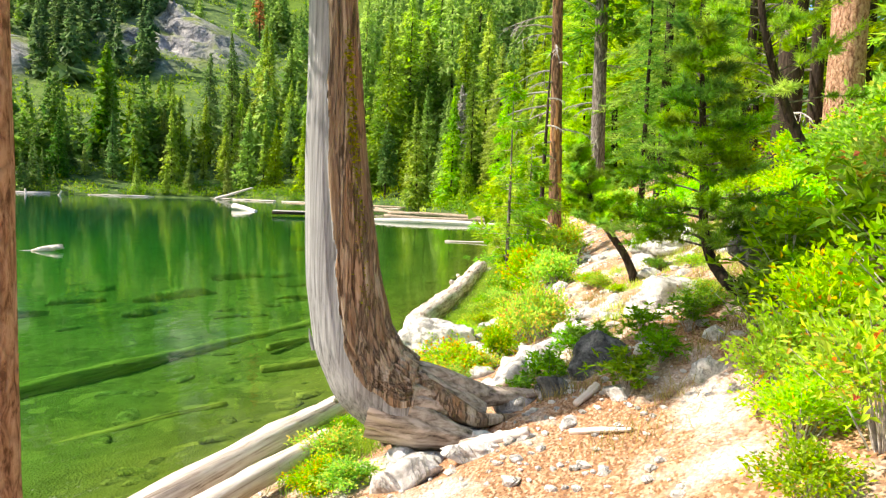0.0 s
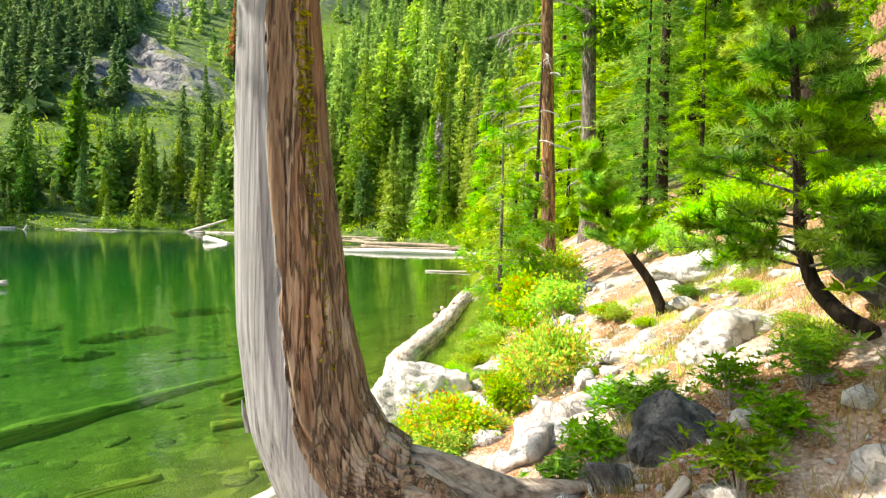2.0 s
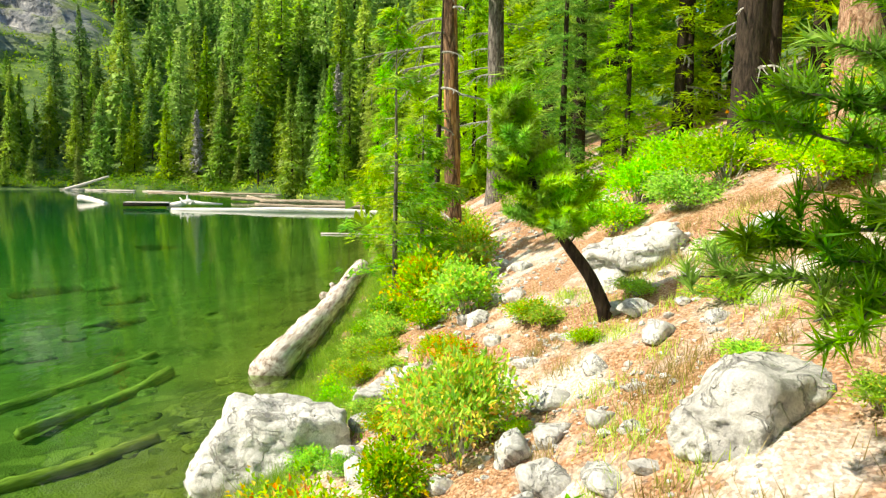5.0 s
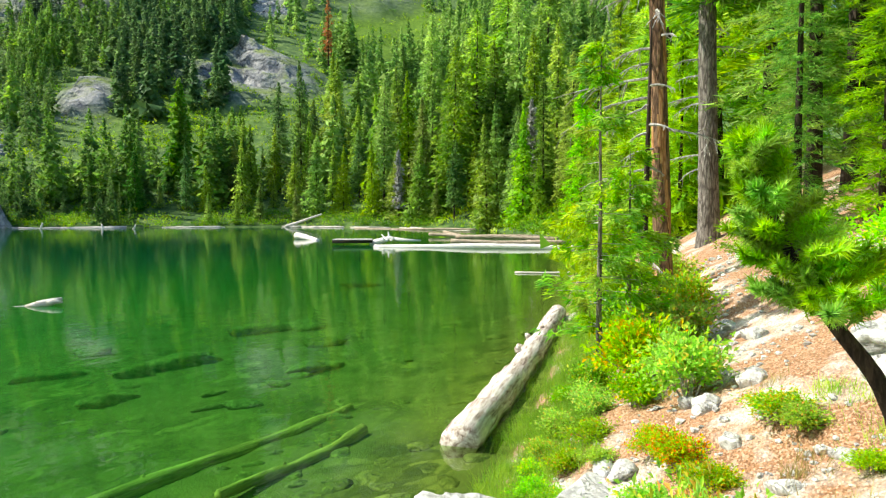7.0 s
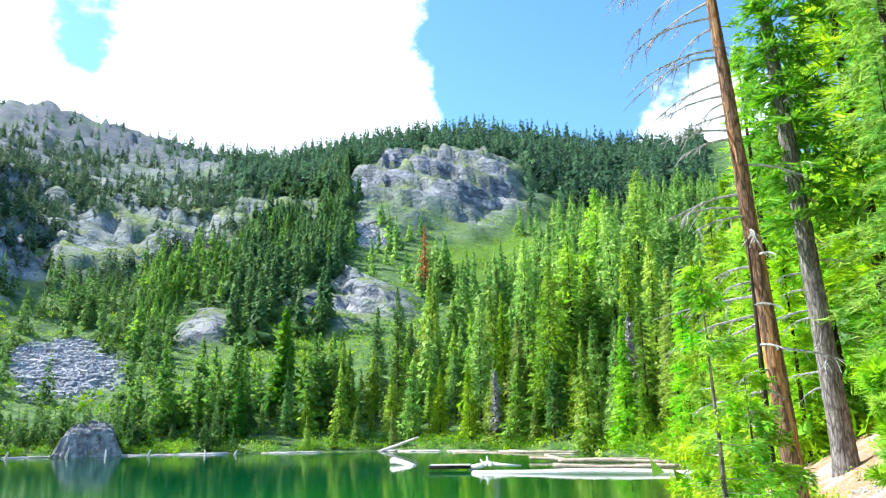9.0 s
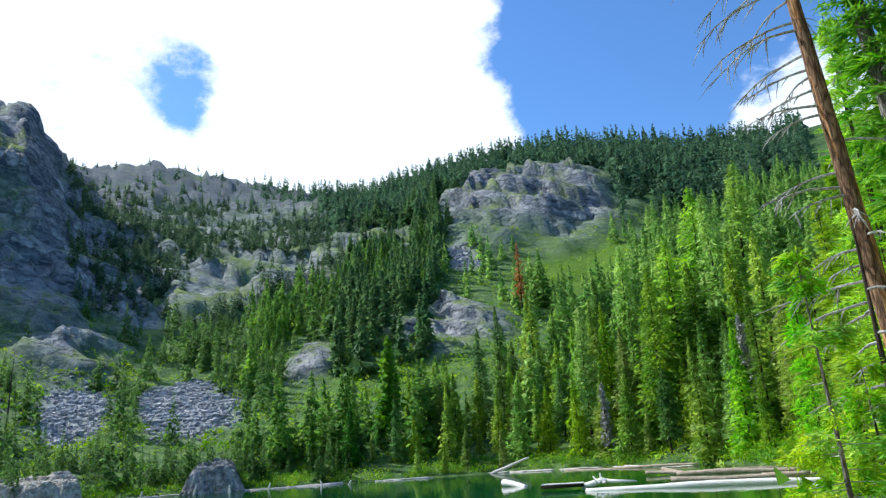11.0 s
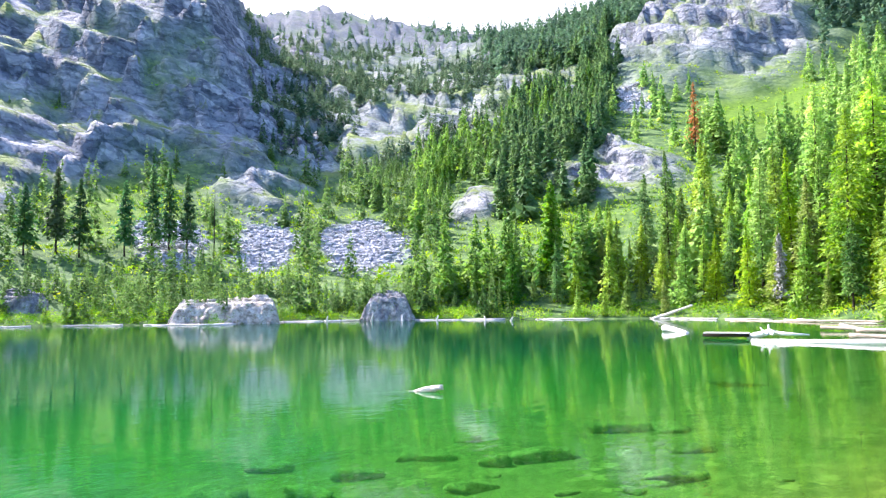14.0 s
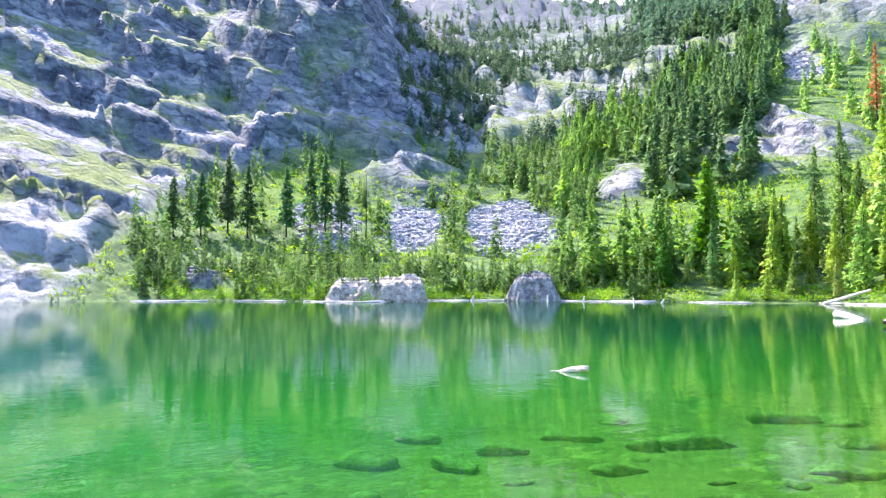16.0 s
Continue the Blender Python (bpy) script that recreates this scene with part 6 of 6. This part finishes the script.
for kind, x, y, s, tall, where in (
        ("gold", -0.50, 7.65, 0.44, 0.8, "beside the weathered logs"), ("lime", 0.10, 6.62, 0.34, 0.8, "beside the weathered logs"), ("gold", -0.25, 6.85, 0.36, 0.8, "beside the weathered logs"), ("green", -0.75, 8.6, 0.3, 0.8, "at the water's edge"), ("gold", 0.10, 9.95, 0.60, 0.9, "between path and water"),
        ("gold", 0.35, 10.1, 0.40, 0.8, "between path and water"), ("green", -0.15, 10.5, 0.42, 0.7, "between path and water"), ("gold", 0.98, 10.95, 0.56, 1.55, "beside the path"), ("gold", 0.70, 11.4, 0.48, 1.5, "beside the path"), ("lime", 0.55, 10.6, 0.40, 1.2, "beside the path"), ("lime", 0.0, 10.2, 0.45, 0.8, "between path and water"),
        ("green", -0.30, 11.75, 0.28, 0.9, "beside the pale boulder"), ("green", 0.02, 11.45, 0.25, 0.8, "beside the pale boulder"), ("green", 0.15, 12.4, 0.25, 1.0, "beside the pale boulder"),
        ("green", 1.72, 13.3, 0.36, 0.7, "beside the path"), ("gold", 0.75, 13.4, 0.42, 0.9, "beside the path"), ("gold", 1.05, 12.8, 0.32, 0.8, "beside the path"), ("lime", 0.60, 12.6, 0.36, 0.8, "beside the path"), ("gold", 1.62, 13.6, 0.40, 0.7, "beside the path"), ("green", 2.0, 12.2, 0.26, 0.7, "below the leaning pine"), ("green", 2.9, 9.2, 0.28, 0.6, "beside the white boulder"), ("lime", -0.45, 17.0, 0.50, 1.2, "at the foot of the sapling"), ("lime", -0.05, 17.5, 0.55, 1.2, "at the foot of the sapling"), ("lime", -0.62, 13.0, 0.28, 0.7, "at the water's edge"), ("green", -0.30, 13.4, 0.26, 0.7, "at the water's edge"), ("lime", -0.72, 14.3, 0.30, 0.8, "at the water's edge"), ("lime", -0.35, 14.2, 0.34, 0.8, "at the water's edge"), ("lime", -0.75, 15.0, 0.32, 0.8, "at the water's edge"),
        ("lime", -0.30, 15.9, 0.42, 0.8, "at the water's edge"), ("lime", -0.85, 16.2, 0.34, 0.8, "at the water's edge"), ("lime", -0.90, 17.2, 0.40, 0.8, "at the water's edge"), ("green", 0.02, 13.9, 0.30, 0.8, "beside the flat rock"), ("gold", 0.55, 13.8, 0.34, 0.9, "beside the path"), ("gold", 0.42, 11.9, 0.34, 0.9, "beside the pale boulder"), ("lime", -0.05, 12.9, 0.26, 0.8, "beside the pale boulder"), ("gold", 0.15, 9.55, 0.40, 0.8, "between path and water"), ("green", -0.15, 14.7, 0.42, 0.7, "at the water's edge"), ("green", -0.6, 15.5, 0.45, 0.7, "at the water's edge"), ("lime", 0.2, 15.6, 0.5, 0.9, "at the water's edge"), ("green", -0.55, 13.7, 0.34, 0.7, "at the water's edge"), ("lime", 0.85, 15.2, 0.75, 1.1, "beside the path"), ("lime", 0.25, 16.4, 0.85, 1.2, "beside the path"),
        ("lime", 0.75, 17.6, 0.8, 1.1, "beside the path"), ("lime", 0.2, 18.2, 0.75, 1.1, "beside the path"), ("green", -0.45, 16.5, 0.5, 0.8, "at the water's edge"), ("lime", 0.6, 19.6, 0.8, 1.1, "beside the tall pine"), ("lime", -0.4, 19.8, 0.7, 1.0, "at the water's edge"),
        ("lime", -0.6, 22, 0.8, 1.0, "at the water's edge"), ("lime", 0.2, 23, 0.9, 1.0, "at the water's edge"), ("green", -0.9, 25, 0.9, 1.0, "at the water's edge"), ("green", -1.6, 29, 1.0, 1.0, "at the water's edge"), ("green", -3.0, 36, 1.2, 1.0, "at the water's edge"), ("lime", -3.8, 42, 1.2, 1.0, "at the water's edge"),
        ("laurel", 1.45, 7.95, 0.33, 0.9, "around the dark stone"), ("laurel", 1.25, 7.75, 0.30, 0.7, "around the dark stone"), ("laurel", 1.85, 8.35, 0.36, 0.8, "around the dark stone"), ("laurel", 2.25, 8.0, 0.30, 0.9, "on the needle covered slope"), ("laurel", 1.65, 8.9, 0.36, 0.8, "beside the path"), ("laurel", 2.62, 7.8, 0.28, 0.9, "beside the dark stone"), ("laurel", 2.38, 7.35, 0.27, 0.9, "on the slope"), ("green", 2.75, 8.2, 0.34, 0.8, "below the curved pine"),
        ("laurel", 2.12, 7.0, 0.32, 1.0, "on the needle covered slope"), ("laurel", 3.0, 7.30, 0.40, 1.0, "on the slope"), ("laurel", 3.25, 6.95, 0.48, 1.1, "on the slope"), ("laurel", 3.3, 7.6, 0.6, 1.0, "on the slope"), ("oval", 2.95, 6.1, 0.42, 1.1, "on the slope"), ("oval", 3.3, 6.3, 0.55, 1.1, "on the slope"),
        ("oval", 2.90, 5.35, 0.37, 0.9, "beside the path"), ("oval", 3.15, 5.0, 0.5, 1.1, "beside the path"), ("oval", 2.80, 4.75, 0.28, 0.9, "beside the path"), ("broad", 3.6, 8.3, 0.65, 1.0, "on the slope"), ("broad", 3.9, 9.3, 0.8, 0.9, "on the slope"), ("broad", 4.3, 8.2, 0.9, 1.0, "on the slope"),
        ("broad", 4.6, 9.9, 0.9, 1.0, "on the slope"), ("broad", 5.2, 9.0, 1.0, 1.1, "on the slope"), ("broad", 4.9, 11.2, 1.0, 1.0, "on the slope"), ("broad", 5.6, 10.8, 1.1, 1.0, "on the slope"), ("broad", 5.3, 12.6, 1.0, 1.1, "below the big pine"), ("broad", 6.2, 12.2, 1.1, 1.1, "below the big pine"), ("broad", 6.4, 13.8, 1.2, 1.1, "below the big pine"),
        ("broad", 5.6, 14.1, 1.0, 1.0, "below the big pine"), ("broad", 4.6, 13.8, 0.8, 0.9, "on the slope"), ("broad", 5.2, 16.0, 1.0, 1.0, "below the dark trunks"), ("broad", 4.4, 16.2, 0.9, 0.9, "below the dark trunks"), ("broad", 6.4, 15.8, 1.2, 1.1, "below the dark trunks"), ("broad", 3.7, 15.6, 0.7, 0.8, "on the slope"),
        ("broad", 3.4, 17.4, 0.9, 0.9, "on the slope"), ("broad", 4.2, 18.0, 0.9, 1.0, "below the dark trunks"), ("broad", 2.9, 16.2, 0.6, 0.8, "on the slope"), ("broad", 2.6, 18.2, 0.8, 1.0, "on the slope"), ("broad", 7.4, 14.6, 1.3, 1.1, "on the slope"), ("green", 3.35, 12.6, 0.55, 0.6, "on the slope"), ("green", 3.0, 11.6, 0.4, 0.5, "on the slope"),
        ("green", 2.6, 13.0, 0.4, 0.5, "below the slab"), ("green", 1.4, 10.9, 0.16, 1.0, "beside the path"), ("green", 2.7, 10.2, 0.3, 0.5, "on the slope"), ("oval", 3.6, 5.6, 0.7, 1.1, "on the slope"), ("laurel", 3.9, 6.9, 0.8, 1.1, "on the slope"), ("broad", 4.6, 6.6, 0.9, 1.1, "on the slope"), ("broad", 1.9, 21.5, 0.8, 0.8, "beside the path"), ("green", 2.2, 24.5, 0.9, 0.8, "beside the path")):
    shrub(kind, x, y, s, tall, where)


# ---- rocks and stones on the bank ----
def rock(label, x, y, size, seed, mat="granite", turn=0, sink=0.08, detail=4, name="rock", group="", up=None, cuts=()):
    me = boulder(*size, seed, detail, 12, 0.095, cuts)
    me.materials.append(M[mat])
    ob = new(name, me)
    ob.matrix_world = pose(x, y, (gz(x, y) if up is None else up) - sink, 0, 0, turn)
    return tagged(ob, label, "rock", group)


rock("large angular pale boulder at the water's edge", -0.76, 12.15, (0.70, 0.50, 0.53), 21, "granite", 8, 0.15, 5, up=0.19, cuts=((0.22, 0.05, 1, 0.74), (-0.95, -0.2, 0.42, 0.74), (-0.15, -1, 0.35, 0.66), (0.6, -0.9, 0.2, 0.72), (1, 0.1, 0.25, 0.86), (0, 1, 0.2, 0.7), (-0.4, -0.8, 0.75, 0.80), (-0.6, 0.7, 0.3, 0.7)))
rock("broad white granite boulder beside the path", 2.50, 9.62, (0.62, 0.44, 0.26), 7, "granite", 30, 0.16, 5)
rock("dark lichen covered stone among shrubs", 1.94, 7.78, (0.28, 0.23, 0.23), 11, "granite_dark", 14, 0.08, 5, cuts=((0.5, -0.2, 1, 0.66), (-0.75, -0.3, 0.75, 0.60), (-0.3, -1, 0.30, 0.62), (0.8, -0.8, 0.15, 0.66), (1, 0.2, 0.35, 0.70), (0.2, 1, 0.3, 0.7), (-1, 0.2, 0.2, 0.82), (0.0, -0.75, 0.9, 0.64)))
rock("low dark stone beside the larger dark one", 1.58, 7.52, (0.20, 0.16, 0.13), 12, "granite_dark", -20, 0.06, 4)
rock("long pale slab on the slope", 3.05, 14.2, (0.80, 0.42, 0.34), 13, "granite", 25, 0.26, 5)
rock("pale slab on the slope beside the young pine", 2.5, 13.75, (0.40, 0.32, 0.26), 14, "granite", 40, 0.16)
rock("white boulder at the foot of the cedar", 0.62, 6.42, (0.27, 0.20, 0.20), 17, "granite", 20, 0.08)
rock("long flat white stone beside the cedar's roots", 1.12, 6.55, (0.26, 0.14, 0.10), 18, "granite", 12, 0.04)
rock("flat tan rock at the water's edge", 0.05, 13.3, (0.42, 0.34, 0.14), 19, "granite", 60, 0.04)
rock("pale angular rock beside the path", 0.98, 8.95, (0.34, 0.24, 0.20), 20, "granite", 40, 0.06)
rock("rounded tan stone on the slope", 3.75, 12.9, (0.24, 0.2, 0.2), 15, "granite", 0, 0.04)
rock("dark shaded rock under the curved pine", 3.45, 8.75, (0.40, 0.35, 0.34), 16, "granite_dark", 0, 0.06)
for k, (x, y, s) in enumerate([(0.42, 6.62, 0.24), (0.80, 6.85, 0.20), (0.62, 6.45, 0.15), (1.18, 7.30, 0.19), (1.36, 7.45, 0.14), (2.48, 6.62, 0.15), (1.95, 6.75, 0.12), (2.9, 5.75, 0.12), (1.62, 6.55, 0.10), (0.95, 9.0, 0.26), (1.15, 8.7, 0.2), (0.75, 8.5, 0.22), (1.3, 9.3, 0.22),
                               (1.5, 9.65, 0.2), (1.02, 9.5, 0.18), (1.35, 10.15, 0.22), (0.9, 10.1, 0.16), (1.6, 10.2, 0.14), (1.85, 10.05, 0.14), (1.6, 10.75, 0.16), (1.98, 11.0, 0.12), (1.35, 11.6, 0.15), (1.55, 11.9, 0.16), (2.4, 11.0, 0.14), (2.5, 11.9, 0.17), (1.25, 12.9, 0.14), (1.0, 14.3, 0.18),
                               (1.1, 14.0, 0.2), (0.4, 13.1, 0.2), (0.2, 13.3, 0.16), (2.35, 12.35, 0.2), (2.6, 12.6, 0.18), (1.3, 15.0, 0.16), (1.55, 14.3, 0.2), (0.15, 11.1, 0.16), (0.3, 10.8, 0.18), (2.75, 10.9, 0.1), (3.3, 11.3, 0.13), (3.0, 12.3, 0.16), (2.1, 10.3, 0.1), (0.4, 12.6, 0.14), (1.7, 16.2, 0.2), (1.45, 17.3, 0.2),
                               (0.15, 12.0, 0.2), (0.55, 9.3, 0.15), (0.25, 8.9, 0.14), (-0.1, 9.0, 0.15), (1.75, 9.3, 0.16), (1.9, 12.1, 0.12)]):
    r = random.Random(k)
    x, y = 1.06 * x - 0.02 * (y - 7), 1.04 * y
    rock("pale weathered stone beside the footpath", x, y, (s * r.uniform(0.9, 1.3), s * r.uniform(0.7, 1.0), s * r.uniform(0.5, 0.8)), 500 + k, "granite", r.uniform(0, 360), s * 0.24, 3, "stone", "stones beside the path")

# a few dead sticks on the ground
for k, (a, b, r) in enumerate([((1.75, 6.55), (2.15, 6.35), 0.025), ((0.95, 6.7), (1.45, 6.62), 0.06), ((3.1, 13.2), (3.7, 13.9), 0.03), ((1.9, 7.2), (1.75, 7.0), 0.04)]):
    log("dry bleached stick on the needle litter", (*a, gz(*a) + r * 0.8), (*b, gz(*b) + r * 0.8), r, r * 0.6, 200 + k, M["drift"], "stick", knots=1, steps=8, sides=8)
log("bare stick lying out over the water", (-7.9, 41.3, 0.02), (-4.6, 41.8, 0.10), 0.06, 0.04, 210, M["drift"], "stick", knots=2, steps=8, sides=8)


def litter():
    """Small stones over the path and bank, too many to count."""
    rng = np.random.default_rng(5)
    bm = bmesh.new()
    bmesh.ops.create_icosphere(bm, subdivisions=1, radius=1)
    unit = np.array([v.co[:] for v in bm.verts])
    tris = [tuple(v.index for v in f.verts) for f in bm.faces]
    bm.free()
    n = 5200
    y = rng.uniform(3.0, 24, n)
    x = np.interp(y, [2, 8, 12, 16, 24], [1.4, 1.3, 1.5, 1.3, 1.2]) + rng.normal(0, 1.0, n)
    d = shore_distance(x, y)
    keep = (d > -0.5) & (rng.random(n) < np.clip(0.45 + 1.4 * fbm(x, y, 0.9, 3, 91), 0.04, 1))
    x, y = x[keep], y[keep]
    z = ground(x, y)
    size = rng.lognormal(-3.75, 0.55, len(x))
    g = Geo()
    for k in range(len(x)):
        m = rng.normal(0, 0.18, (len(unit), 3)) + 1
        t = rng.uniform(0, 6.28)
        p = unit * m * np.array([1, 0.75, 0.55]) * size[k]
        p = p @ np.array([[math.cos(t), math.sin(t), 0], [-math.sin(t), math.cos(t), 0], [0, 0, 1]])
        g.add(p + np.array([x[k], y[k], z[k] + 0.2 * size[k]]), tris)
    tagged(new("gravel", g.mesh("gravel", M["granite"])), "loose pale gravel and chips on the path", "gravel", kind="stuff")


litter()


def blades(name, label, mat, spots, seed, height, count):
    """Tufts of narrow grass blades round the spots."""
    rng = np.random.default_rng(seed)
    A, B, C = [], [], []
    for (x, y, rad) in spots:
        m = int(count * rad)
        px, py = x + rng.normal(0, rad * 0.5, m), y + rng.normal(0, rad * 0.5, m)
        pz = np.maximum(ground(px, py), -0.12)
        h = height * rng.uniform(0.5, 1.2, m)
        a = rng.uniform(0, 6.283, m)
        w = np.column_stack([np.cos(a), np.sin(a), 0 * a]) * 0.004
        bend = np.column_stack([rng.normal(0, 0.35, m), rng.normal(0, 0.35, m), np.ones(m)]) * h[:, None]
        p = np.column_stack([px, py, pz - 0.01])
        A.append(p + w), B.append(p - w), C.append(p + bend)
    g = Geo()
    g.add(*tri_cloud(np.concatenate(A), np.concatenate(B), np.concatenate(C)))
    tagged(new(name, g.mesh(name, M[mat])), label, "grass", kind="stuff")


rng = random.Random(15)
wet = [(-1.0 + rng.uniform(-0.25, 0.6), y + rng.uniform(-0.3, 0.3), rng.uniform(0.15, 0.35)) for y in np.arange(12.6, 19.5, 0.16)] + [(-0.55 + rng.uniform(-0.4, 0.4), y, 0.25) for y in np.arange(7.0, 12, 0.22)]
wet += [(float(np.interp(y, [19, 30, 41], [-1.25, -2.7, -4.5])) + rng.uniform(-0.2, 0.7), y, rng.uniform(0.25, 0.45)) for y in np.arange(16, 34, 0.22)]
blades("shore_grass", "lush light green grass along the waterline", "grass", wet, 3, 0.22, 1500)
dry = [(rng.uniform(1.4, 4.2), rng.uniform(6.2, 14.5), rng.uniform(0.1, 0.3)) for _ in range(70)]
blades("dry_grass", "sparse dry yellow grass on the slope", "grass_dry", dry, 4, 0.13, 420)
mossy = [(rng.uniform(1.6, 4.0), rng.uniform(8.5, 14.5), rng.uniform(0.1, 0.28)) for _ in range(46)]
blades("slope_grass", "low green grass tufts on the slope", "grass", mossy, 5, 0.12, 480)
